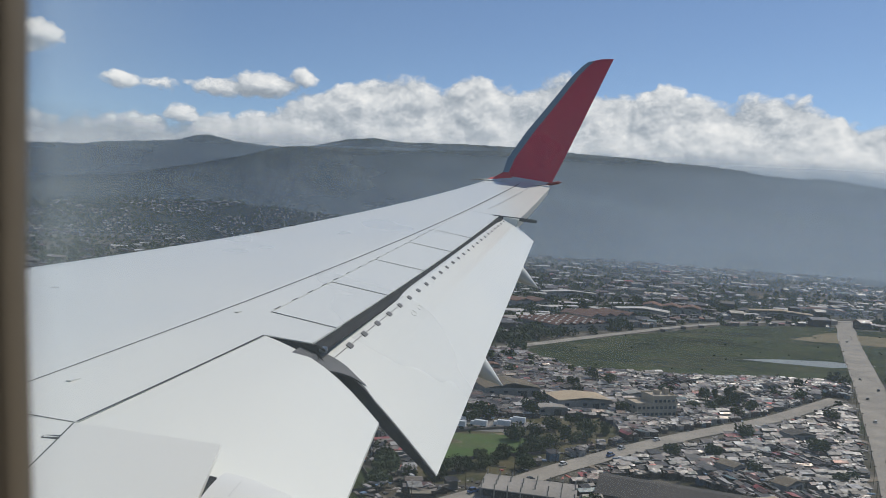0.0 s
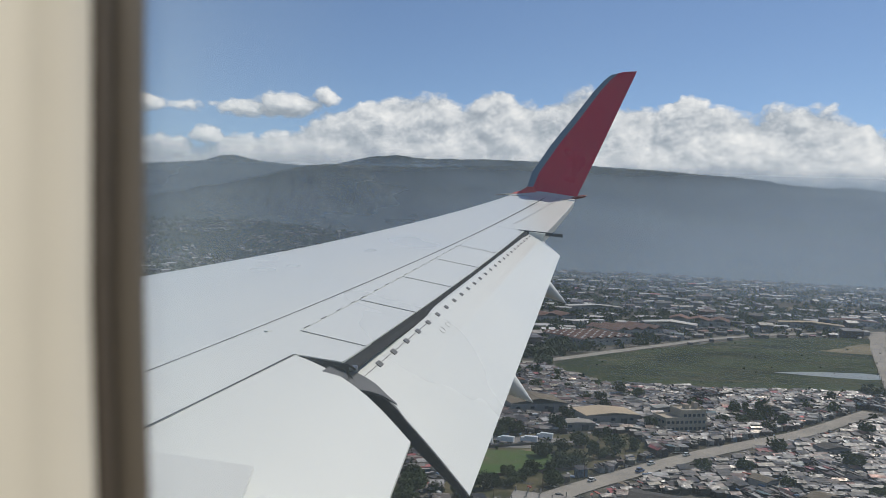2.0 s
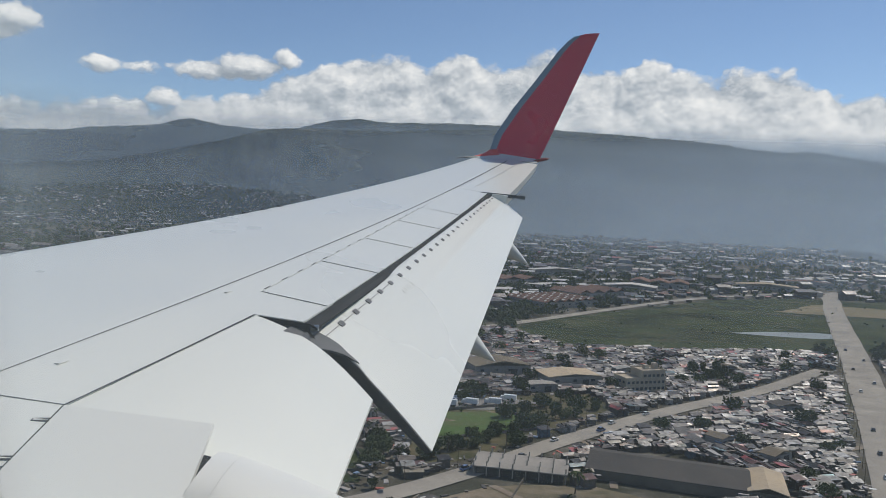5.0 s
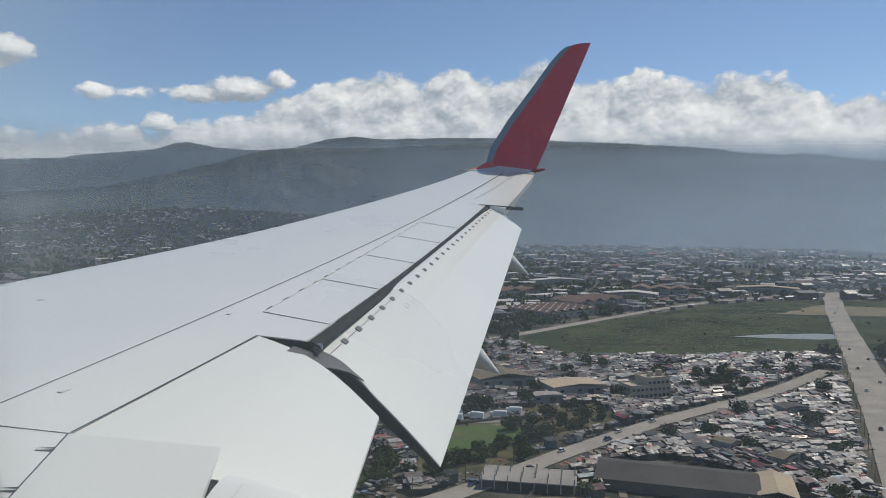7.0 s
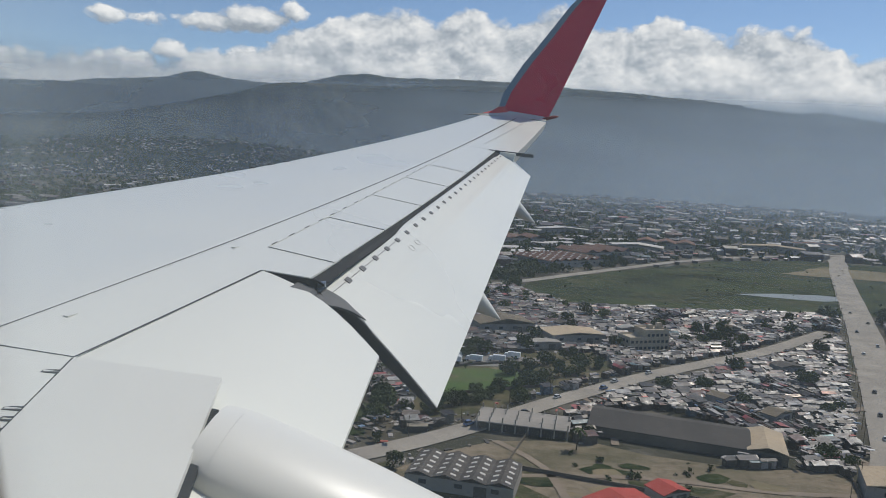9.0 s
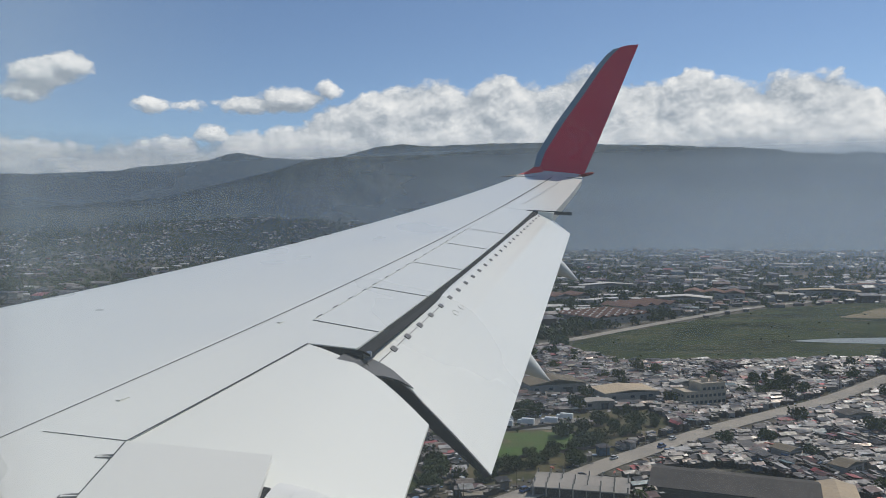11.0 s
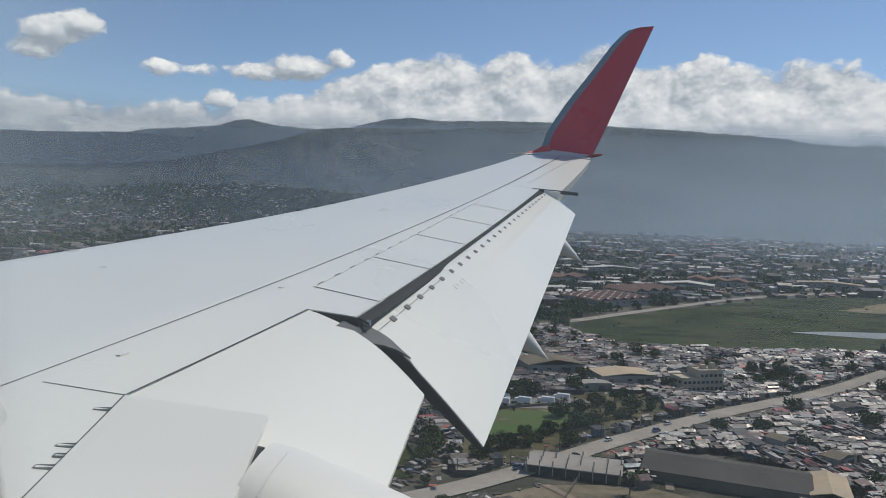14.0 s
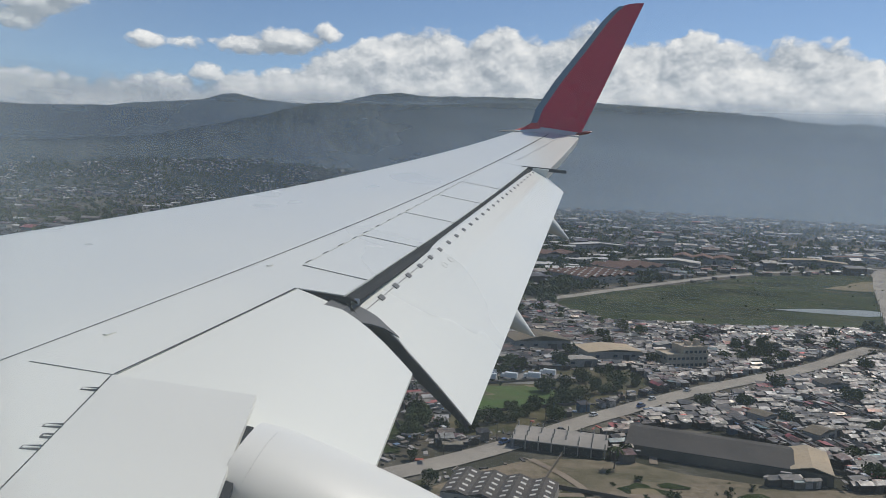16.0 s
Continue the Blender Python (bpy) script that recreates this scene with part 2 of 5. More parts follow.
# small fuel-probe covers on the skin
for x, y in ((-1.32, 4.55), (-0.99, 6.0), (-2.0, 8.9)):
    ob = part("probe_cover", box_bm(0.022, 0.06, 0.003, 0.0), GREY, wing)
    ob.matrix_world = Matrix.Translation(skin(x, y, 0.002)) @ pose(0, 0, 0, 0, 0, -14)
# hairpin hinge covers near the root
for y, s in ((4.02, 1), (3.73, 1), (3.66, 0.6), (3.585, 1)):
    bm = bmesh.new()
    for w, d, x, yy in ((0.055 * s, 0.004, -0.0275 * s, 0.012), (0.055 * s, 0.004, -0.0275 * s, -0.012), (0.004, 0.028, -0.055 * s, 0)):
        bmesh.ops.create_cube(bm, size=1, matrix=Matrix.Translation((x, yy, 0)) @ Matrix.Diagonal((w, d, 0.008, 1)))
    ob = part("hinge_cover", bm, HINGE, wing)
    ob.matrix_world = Matrix.Translation(skin(main_aft(y) + 0.005, y, 0.003)) @ pose(0, 0, 0, 0, 0, 8)
# three vents close to the leading edge
for y in (9.53, 9.84, 10.13):
    ob = part("vent", box_bm(0.05, 0.07, 0.025, 0.004), SEAM, wing)
    ob.matrix_world = Matrix.Translation(skin(x_le(y) + 0.16, y, -0.004)) @ pose(0, 0, 0, 0, 0, -22)

# inboard lower panel, bent down behind the hinge line, and the flat panel over it
A0, A1, A2, A3 = (-1.142, 4.16, -0.777), (-0.756, 5.64, -0.649), (-0.098, 5.29, -1.007), (-0.19, 4.2, -1.08)
I0, I3 = (-1.08, 2.6, -0.93), (-0.24, 2.6, -1.28)


def bent(a, b, n=9, bulge=0.05, bow=0.0):
    return [Vector(lerp(a, b, f)) + Vector((bow * 0.3 * math.sin(math.pi * f), bow * math.sin(math.pi * f), bulge * math.sin(math.pi * f))) for f in frange(0, 1, n)]


part("inboard_flap", sheet([bent(I0, I3)] + [bent(lerp(A0, A1, f), lerp(A3, A2, f), bow=0.04 * f ** 4) for f in frange(0, 1, 12)], 0.018), WHITE, wing, "white inboard flap panel", True)
B0, B1, B2, B3 = (-1.14, 4.155, -0.768), (-0.63, 4.18, -0.828), (-0.57, 3.48, -0.91), (-1.08, 3.31, -0.86)
B4, B5 = lerp(B2, B1, -2.0), lerp(B3, B0, -1.6)
part("inboard_spoiler", sheet([[lerp(lerp(B5, B0, f), lerp(B4, B1, f), g) for g in frange(0, 1, 4)] for f in frange(0, 1, 8)], 0.02), GREY, wing, "pale grey inboard spoiler panel", True)


# Near-black strip in place of the shadow between spoiler edge and fairing.
part("spoiler_gap", sheet([[tuple(Vector(lerp(B2, B1, f)) + Vector((-0.012, 0, -0.024))), tuple(Vector(lerp(B2, B1, f)) + Vector((0.022, 0, -0.030)))] for f in frange(-0.1, 0.72, 6)], 0.02), GAP_SHADE, wing, "dark strip that paints in shade behind the inboard spoiler")


def spindle(a, b, r0, profile, flat=1.0, n=16):
    """A long pod from a to b; profile: pairs of place along it and share of the radius."""
    a, b = Vector(a), Vector(b)
    way = (b - a).normalized()
    side = way.cross(Vector((0, 0, 1))).normalized()
    up = side.cross(way)
    rings = []
    for f, r in profile:
        c = a.lerp(b, f)
        rings.append([c + side * math.cos(2 * math.pi * i / n) * r0 * r + up * math.sin(2 * math.pi * i / n) * r0 * r * flat for i in range(n)])
    return loft(rings)


CIGAR = [(0, 0.3), (0.2, 0.8), (0.4, 1.0), (0.6, 0.95), (0.72, 0.72), (0.86, 0.38), (1.0, 0.02)]
POD = [(0.06, 0.90), (0.0601, 0.90), (0.09, 0.95), (0.13, 0.99), (0.25, 1.02), (0.45, 1.0), (0.65, 0.9), (0.82, 0.62), (0.93, 0.32), (1.0, 0.04)]
part("flap_track_fairing", spindle((-0.68, 3.85, -0.925), (0.62, 3.75, -1.41), 0.26, POD, 0.52, 40), CANOE, wing, "glossy white rounded flap fairing", True)
FA, FB = Vector((-0.68, 3.85, -0.925)), Vector((0.62, 3.75, -1.41))
FS = (FB - FA).normalized().cross(Vector((0, 0, 1))).normalized()
FU = FS.cross((FB - FA).normalized())
for k in range(15):
    a = radians(28 + 5.0 * k)
    c = FA.lerp(FB, 0.11) + FS * math.cos(a) * 0.253 + FU * math.sin(a) * 0.253 * 0.52
    ob = part("rivet", box_bm(0.0025, 0.0025, 0.002), HINGE, wing)
    ob.matrix_world = Matrix.Translation(c)
part("flap_track_fairing", spindle((0.0, 8.2, -0.73), (0.90, 8.2, -1.375), 0.135, CIGAR, 1.1), CANOE, wing, "pointed white flap fairing", True)
part("flap_track_fairing", spindle((0.9, 11.3, -0.2), (1.68, 11.3, -0.71), 0.11, CIGAR, 1.1), CANOE, wing, "pointed white flap fairing", True)

# outboard flap
F0, F1 = (-0.47, 5.76, -0.75), (1.34, 12.79, 0.197)
T0, T1 = (0.22, 5.4, -1.30), (1.79, 12.65, -0.122)


def flap_at(f, g, lift=0.0):
    """f along the span, g along the chord."""
    p = Vector(lerp(lerp(F0, F1, f), lerp(T0, T1, f), g))
    chord = 1.0 - 0.45 * f
    hump = 0.10 * chord * (math.sqrt(max(g, 0.0)) * (1 - g) * 1.15) + 0.011 * math.exp(-((g - 0.36) / 0.06) ** 2)
    return p + Vector((0.35, 0.0, 0.94)) * (hump + lift)


def flap_section(f):
    chord = 1.0 - 0.45 * f
    top = [flap_at(f, g ** 1.5) for g in frange(0, 1, 26)]
    low = [flap_at(f, g) - Vector((0.35, 0, 0.94)) * (0.012 + 0.16 * chord * math.sqrt(g) * (1 - g)) for g in frange(0.985, 0.02, 7)]
    return top + low


flap = part("outboard_flap", loft([flap_section(f) for f in [0.0, 0.03, 0.06, 0.1, 0.15] + frange(0.2, 1, 11)]), FLAPW, wing, "white lowered outboard flap, slightly grimy", True)
for i in range(25):
    f = 0.02 + 0.95 * (i + 0.5) / 25
    w = 0.0042 - 0.0008 * f
    part("slot_mark", sheet([[tuple(flap_at(f + w * s, q, 0.005)) for q in (0.078, 0.10, 0.122)] for s in (-1, 1)], 0.006), ARM, flap)
seam_strip("flap_seam", [flap_at(f, 0.10, 0.0) for f in frange(0.0, 0.2, 8)], 0.006, 0.003, HINGE, flap)
for f in (0.2, 0.225):
    ring = [[tuple(flap_at(f + 0.006 * math.cos(a) * r, 0.24 + 0.034 * math.sin(a) * r, 0.003)) for r in (0.85, 1.0)] for a in frange(0, 2 * math.pi, 20)]
    part("access_ring", sheet(ring, 0.004), GREY, flap)
# cove behind the spoilers; its shade is put into the dark colour
part("flap_cove", sheet([[skin(x_spoil(y) - 0.06, y, -0.03), skin(x_spoil(y) + 0.03, y, -0.05), skin(x_spoil(y) + 0.13, y, -0.2)] for y in frange(5.3, 12.6, 12)], 0.02), COVE, wing, "flap cove, dark grey to carry the slot's shade")
# Added dark strip: paints the shade of the slot between spoilers and flap.
part("slot_shade", sheet([[skin(x_spoil(y) + 0.002, y, -0.012), skin(x_spoil(y) + 0.035, y, -0.016), skin(x_spoil(y) + 0.068, y, -0.03)] for y in frange(5.66, 12.56, 14)], 0.012), GAP_SHADE, wing, "dark strip that paints in the shade of the flap slot")
# Flap end and bay sheets: the shade inside is put into their colour.
part("flap_end_plate", sheet([[tuple(Vector(flap_at(0.0, g)) + Vector((0, -0.012, -0.004))), tuple(Vector(flap_at(0.0, g)) - Vector((0.02, 0.012, 0.016 + 0.17 * math.sqrt(g) * (1 - g))))] for g in frange(0.02, 0.985, 14)], 0.02, (0, -1, 0)), GAP_SHADE, wing, "flap end sheet, near-black for the shade in the hollow")
part("hinge_bay", sheet([[(-0.745, 5.63, -0.668), (-0.49, 5.66, -0.70)], [(-0.62, 5.42, -0.775), (-0.40, 5.6, -0.80)], [(-0.45, 5.26, -0.93), (-0.16, 5.45, -0.98)]], 0.03), GAP_SHADE, wing, "hinge bay sheet, near-black for the shade in it")
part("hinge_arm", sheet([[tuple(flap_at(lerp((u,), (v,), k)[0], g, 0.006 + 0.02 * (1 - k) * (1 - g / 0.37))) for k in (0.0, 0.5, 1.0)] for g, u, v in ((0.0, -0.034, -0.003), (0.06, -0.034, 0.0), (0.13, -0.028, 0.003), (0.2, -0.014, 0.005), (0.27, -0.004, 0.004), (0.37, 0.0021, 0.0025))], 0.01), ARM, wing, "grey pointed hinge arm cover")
# Hides the white skin end behind a sheet of painted shade.
part("bay_side", sheet([[tuple(Vector(skin(x, 5.633, -0.004))) for x in frange(-0.745, -0.46, 4)], [tuple(Vector(skin(x, 5.633, -0.17))) for x in frange(-0.745, -0.46, 4)]], 0.004, (0, -1, 0)), GAP_SHADE, wing, "near-black sheet for the shade at the hinge bay's side")
ob = part("hinge_bolt", spindle((-0.04, 0, 0), (0.05, 0, 0), 0.028, [(0, 1), (0.3, 1), (0.31, 0.6), (1, 0.6)], 1, 10), METAL, wing)
ob.matrix_world = Matrix.Translation((-0.47, 5.68, -0.715))
# fence between flap and aileron
part("flap_fence", sheet([[(1.15, 12.55, 0.225), (1.15, 12.62, 0.235)], [(1.5, 12.66, 0.215), (1.5, 12.72, 0.215)], [(1.83, 12.76, 0.195), (1.83, 12.79, 0.195)]], 0.05), COVE, wing, "dark grey fence plate")

# winglet
WB = [((1.27, 16.60, 0.985), (2.66, 16.62, 0.94)), ((1.50, 16.90, 1.04), (2.70, 16.86, 0.975)), ((1.74, 17.06, 1.13), (2.76, 16.98, 1.03)),
      ((1.845, 17.15, 1.484), (3.0, 17.09, 1.54)), ((2.22, 17.26, 2.077), (3.265, 17.20, 2.128)), ((2.67, 17.36, 2.677), (3.525, 17.30, 2.714)),
      ((3.10, 17.45, 3.277), (3.783, 17.39, 3.301)), ((3.31, 17.48, 3.518), (3.886, 17.42, 3.536)), ((3.46, 17.50, 3.643), (3.939, 17.44, 3.655)), ((3.66, 17.51, 3.70), (3.97, 17.45, 3.726))]


def foil(le, te, thick, g0=0.0, g1=1.0, grow=0.0):
    le, te = Vector(le), Vector(te)
    way = te - le
    out = []
    for g in frange(g0, g1, 9):
        out.append(le + way * g + Vector((0, -1, 0.25)).normalized() * (thick * math.sqrt(max(g, 0.0)) * (1.02 - g) + grow))
    for g in frange(g1, g0, 9)[1 if g1 > 0.99 else 0:]:
        out.append(le + way * g - Vector((0, -1, 0.25)).normalized() * (thick * math.sqrt(max(g, 0.0)) * (1.02 - g) + grow + 0.002))
    return out


part("winglet_root", loft([foil(a, b, 0.10 - 0.012 * i) for i, (a, b) in enumerate(WB[:3])]), WHITE, wing, "white blended winglet root", True)
part("winglet", loft([foil(a, b, 0.075 - 0.004 * i, 0.10) for i, (a, b) in enumerate(WB[2:])]), RED, wing, "dark red painted winglet", True)
part("winglet_edge", loft([foil(a, b, 0.075 - 0.004 * i, 0.0, 0.11 + 0.022 * i, 0.003) for i, (a, b) in enumerate(WB[2:-1])]), EDGE, wing, "bare metal winglet leading edge", True)
part("root_fillet", sheet([[(1.38, 16.80, 1.02), (1.62, 16.93, 1.10)], [(1.66, 16.88, 1.035), (1.76, 16.99, 1.19)], [(1.96, 16.94, 1.05), (1.90, 17.03, 1.20)]], 0.012, (0, 1, 0)), PINK, wing, "bright red winglet root fillet")
part("tip_light", spindle((2.62, 16.9, 0.985), (2.95, 16.9, 1.06), 0.05, [(0, 0.4), (0.3, 1), (0.8, 0.9), (1, 0.2)], 0.7, 10), TIPRED, wing, "red tip light housing", True)

part("root_lip", spindle((1.02, 16.42, 0.955), (1.52, 16.82, 1.03), 0.03, [(0, 0.1), (0.3, 0.9), (0.7, 1), (1, 0.2)], 0.5, 8), COVE, wing, "dark lip at the winglet root")

# ---------------------------------------------------------------- cabin
# The side wall stands close to the eye, with one rounded window in it.
WY, WX, WZ, WW, WH = 1.53, 0.0884, 0.0, 0.1428, 0.19


def window_ring(w, h, y, n=48, p=3.2):
    out = []
    for i in range(n):
        a = 2 * math.pi * i / n
        c, s = math.cos(a), math.sin(a)
        z = h * math.copysign(abs(s) ** (2 / p), s)
        out.append((WX + w * math.copysign(abs(c) ** (2 / p), c) - 0.055 * z, y, WZ + z))
    return out


def wall_with_hole(y0, y1, w0, h0, w1, h1, ext):
    """Side wall from y0 (cabin) to y1 (outside) with a hole that narrows outwards."""
    bm = bmesh.new()
    n = 48
    far = []
    for i in range(n):
        a = 2 * math.pi * i / n
        c, s = math.cos(a), math.sin(a)
        k = 1 / max(abs(c), abs(s))
        far.append((WX + c * k * (4.6 if ext > 1 else ext), y0, WZ + s * k * ext))
    rad = min(0.008, (y1 - y0) * 0.9)
    rings = [far, window_ring(w0 + rad * 3, h0 + rad * 3, y0)]
    for k in range(7):
        a = math.pi / 2 * k / 6
        rings.append(window_ring(w0 + rad * (1 - math.sin(a)), h0 + rad * (1 - math.sin(a)), y0 + rad * (1 - math.cos(a))))
    rings.append(window_ring(w1, h1, y1))
    rings += [[(p[0], y1, p[2]) for p in far]]
    vs = [[bm.verts.new(p) for p in r] for r in rings]
    for a, b in zip(vs, vs[1:]):
        for j in range(n):
            bm.faces.new((a[j], a[(j + 1) % n], b[(j + 1) % n], b[j]))
    a, b = vs[-1], vs[0]
    for j in range(n):
        bm.faces.new((a[j], a[(j + 1) % n], b[(j + 1) % n], b[j]))
    return bm


side_wall = tagged(new("wall_side"), "beige plastic cabin side wall round the window", "wall", kind="structure")
part("wall_panel", wall_with_hole(WY - 0.018, WY - 0.009, WW + 0.0022, WH + 0.0022, WW + 0.0022, WH + 0.0022, 1.3), PANELB, side_wall, smooth=True)
part("window_gasket", wall_with_hole(WY - 0.008, WY - 0.005, WW + 0.0012, WH + 0.0012, WW + 0.0016, WH + 0.0016, 0.3), GASKET, side_wall, "dark rubber gasket round the window", True)
part("window_reveal", wall_with_hole(WY - 0.004, WY + 0.006, WW, WH, WW + 0.001, WH + 0.001, 0.32), REVEAL, side_wall, "brown-grey window seal", True)
part("outer_skin", wall_with_hole(WY + 0.03, WY + 0.05, WW + 0.03, WH + 0.03, WW + 0.03, WH + 0.03, 1.3), CABIN, side_wall)


def pane_mat():
    """Acrylic with fine scratches and a thin dusty film, which also paints in veiling glare."""
    m = Mat("window_acrylic")
    v = m.coord("Object")
    film = m.span(m.noise(v, 14, 4), 0.3, 0.75, 0.6, 1.3)
    # Painted glare: the film is denser towards the left window edge.
    glare_edge = m.span(m.add("ShaderNodeSeparateXYZ", Vector=v).outputs["X"], WX - WW - 0.012, WX - WW + 0.034, 1.0, 0.0)
    film = m.math("ADD", film, m.math("MULTIPLY", m.math("POWER", glare_edge, 1.6), m.span(m.noise(v, 30, 3), 0.3, 0.7, 4.0, 6.5)))
    s = m.noise(m.coord("Object", (260, 1, 9)), 1.0, 3)
    f = m.math("MULTIPLY", m.math("ADD", film, m.span(s, 0.72, 0.85, 0, 0.4)), PANE_FILM)
    dust_glare = m.add("ShaderNodeMixShader", Fac=0.5, i1=m.add("ShaderNodeBsdfDiffuse", Color=rgb(0.66, 0.80, 0.88)), i2=m.add("ShaderNodeBsdfTranslucent", Color=rgb(0.66, 0.80, 0.88)))
    out = m.add("ShaderNodeMixShader", Fac=f, i1=m.add("ShaderNodeBsdfTransparent"), i2=dust_glare)
    m.t.links.new(out.outputs[0], m.out.inputs[0])
    return m.m


bm = bmesh.new()
rings = [[bm.verts.new(p) for p in window_ring(WW + 0.02, WH + 0.02, y)] for y in (WY + 0.012, WY + 0.016)]
bm.faces.new(rings[0])
pane = part("window_pane", bm, pane_mat(), side_wall, "clear acrylic window pane with fine scratches")
pane.visible_shadow = False


def slab(name, w, d, h, at, material, label, category):
    ob = tagged(part(name, box_bm(w, d, h, 0.0), material, None), label, category, kind="structure")
    ob.location = at
    return ob


slab("floor", 9.2, 3.38, 0.05, (WX, -0.18, -1.3), CARPET, "dark blue cabin carpet floor", "floor")
slab("ceiling", 9.2, 3.38, 0.05, (WX, -0.18, 1.3), CABIN, "plain pale cabin ceiling", "ceiling")
slab("wall_far", 9.2, 0.05, 2.55, (WX, -1.85, 0), CABIN, "plain pale cabin wall opposite", "wall")
slab("wall_front", 0.05, 3.3, 2.55, (WX - 4.6, -0.17, 0), CABIN, "plain pale cabin partition", "wall")
slab("wall_rear", 0.05, 3.3, 2.55, (WX + 4.6, -0.17, 0), CABIN, "plain pale cabin partition", "wall")
# Added unseen lamp, in place of daylight from the other cabin windows.
lamp = new("cabin_fill", bpy.data.lights.new("cabin_fill", "AREA"))
lamp.data.energy, lamp.data.size, lamp.data.color = CABIN_FILL, 0.9, (1.0, 0.98, 0.93)
lamp.location = (WX, -0.4, 1.25)


# ---------------------------------------------------------------- land below
GZ = -100.0                              # the plain lies this far below the eye
rng = random.Random(7)


def ground_mat():
    m = Mat("plain_ground")
    v = m.coord("Object")
    big = m.noise(v, 0.006, 5, 0.6)
    mid = m.noise(v, 0.035, 5, 0.6)
    fine = m.noise(v, 0.4, 4, 0.6)
    c = m.ramp(big, [(0.3, (0.040, 0.045, 0.030)), (0.45, (0.060, 0.058, 0.042)), (0.55, (0.095, 0.080, 0.058)), (0.68, (0.042, 0.052, 0.030))])
    c = m.mix(m.span(mid, 0.46, 0.62), c, rgb(0.16, 0.145, 0.12))
    c = m.mix(m.span(fine, 0.45, 0.75, 0, 0.6), c, rgb(0.05, 0.052, 0.04))
    return m.surface(c, 0.95, 0.0, m.bump(fine, 0.6, 0.6))


def field_mat(name, a, b, d):
    m = Mat(name)
    v = m.coord("Object")
    n1 = m.noise(m.coord("Object", (0.5, 1, 1)), 0.028, 6, 0.65)
    n2 = m.noise(v, 0.25, 5, 0.65)
    c = m.mix(m.span(n1, 0.40, 0.60), rgb(*a), rgb(*b))
    c = m.mix(m.span(m.noise(m.coord("Object", (0.6, 1.3, 1)), 0.045, 6, 0.7), 0.5, 0.68, 0, 0.7), c, rgb(*d))
    c = m.mix(m.span(n2, 0.48, 0.8, 0, 0.75), c, rgb(*d))
    return m.surface(c, 0.95, 0.0, m.bump(n2, 0.7, 0.8))


def road_mat(name, a, b):
    m = Mat(name)
    v = m.coord("Object")
    n1, n2 = m.noise(v, 0.05, 4), m.noise(v, 0.7, 4)
    c = m.mix(m.span(n1, 0.35, 0.65), rgb(*a), rgb(*b))
    c = m.mix(m.span(n2, 0.5, 0.8, 0, 0.5), c, rgb(*(k * 0.5 for k in a)))
    return m.surface(c, 0.9)


def mixed_random(m):
    """A number of its own for each loose roof or wall, whether an object or a loose piece of a larger mesh."""
    o = m.add("ShaderNodeObjectInfo").outputs["Random"]
    i = m.add("ShaderNodeNewGeometry").outputs["Random Per Island"]
    return m.math("FRACT", m.math("ADD", m.math("MULTIPLY", o, 7.13), i))


def roof_mat():
    m = Mat("roof_iron")
    r = mixed_random(m)
    v = m.coord("Object")
    c = m.ramp(r, [(0.0, (0.016, 0.013, 0.011)), (0.20, (0.046, 0.036, 0.030)), (0.30, (0.034, 0.029, 0.026)), (0.40, (0.095, 0.082, 0.074)), (0.50, (0.21, 0.185, 0.16)), (0.58, (0.115, 0.055, 0.042)), (0.70, (0.028, 0.030, 0.028)), (0.75, (0.25, 0.215, 0.18)), (0.845, (0.42, 0.40, 0.365)), (0.885, (0.26, 0.25, 0.22)), (0.92, (0.085, 0.15, 0.16)), (0.945, (0.36, 0.085, 0.08)), (0.975, (0.28, 0.24, 0.17))], "CONSTANT")
    rust = m.noise(v, 0.45, 5, 0.65)
    c = m.mix(m.span(rust, 0.5, 0.72, 0, 0.75), c, rgb(0.075, 0.056, 0.047))
    # Patched sheets of mixed tone; the near-white ones also paint in sun glints.
    sheets = m.add("ShaderNodeTexVoronoi", Vector=m.coord("Object", (1, 1, 0.2)), Scale=0.42)
    tone = m.span(m.add("ShaderNodeSeparateXYZ", Vector=sheets.outputs["Color"]).outputs["X"], 0.0, 1.0, -0.25, 1.0)
    c = m.mix(m.math("MULTIPLY", tone, 0.55, clamp=True), c, m.ramp(m.add("ShaderNodeSeparateXYZ", Vector=sheets.outputs["Color"]).outputs["Y"], [(0.0, (0.014, 0.012, 0.011)), (0.45, (0.085, 0.073, 0.065)), (0.68, (0.055, 0.030, 0.026)), (0.93, (0.56, 0.55, 0.53))], "CONSTANT"))
    w = m.add("ShaderNodeTexWave", Vector=m.coord("Object", (1, 1, 0)), Scale=1.6)
    return m.surface(c, m.span(m.noise(v, 0.5, 3), 0.3, 0.7, 0.3, 0.6), m.span(m.math("FRACT", m.math("MULTIPLY", r, 13.7)), 0.93, 0.95, 0.0, 0.7), m.bump(w.outputs[0], 0.25, 0.05), Specular_IOR_Level=0.3)


def wall_mat():
    m = Mat("house_wall")
    r = mixed_random(m)
    v = m.coord("Object")
    c = m.ramp(r, [(0.0, (0.085, 0.068, 0.058)), (0.3, (0.15, 0.135, 0.115)), (0.6, (0.07, 0.066, 0.064)), (0.84, (0.34, 0.32, 0.29)), (0.94, (0.15, 0.20, 0.24))], "CONSTANT")
    c = m.mix(m.span(m.noise(v, 0.8, 4), 0.45, 0.75, 0, 0.7), c, rgb(0.09, 0.075, 0.06))
    return m.surface(c, 0.9)


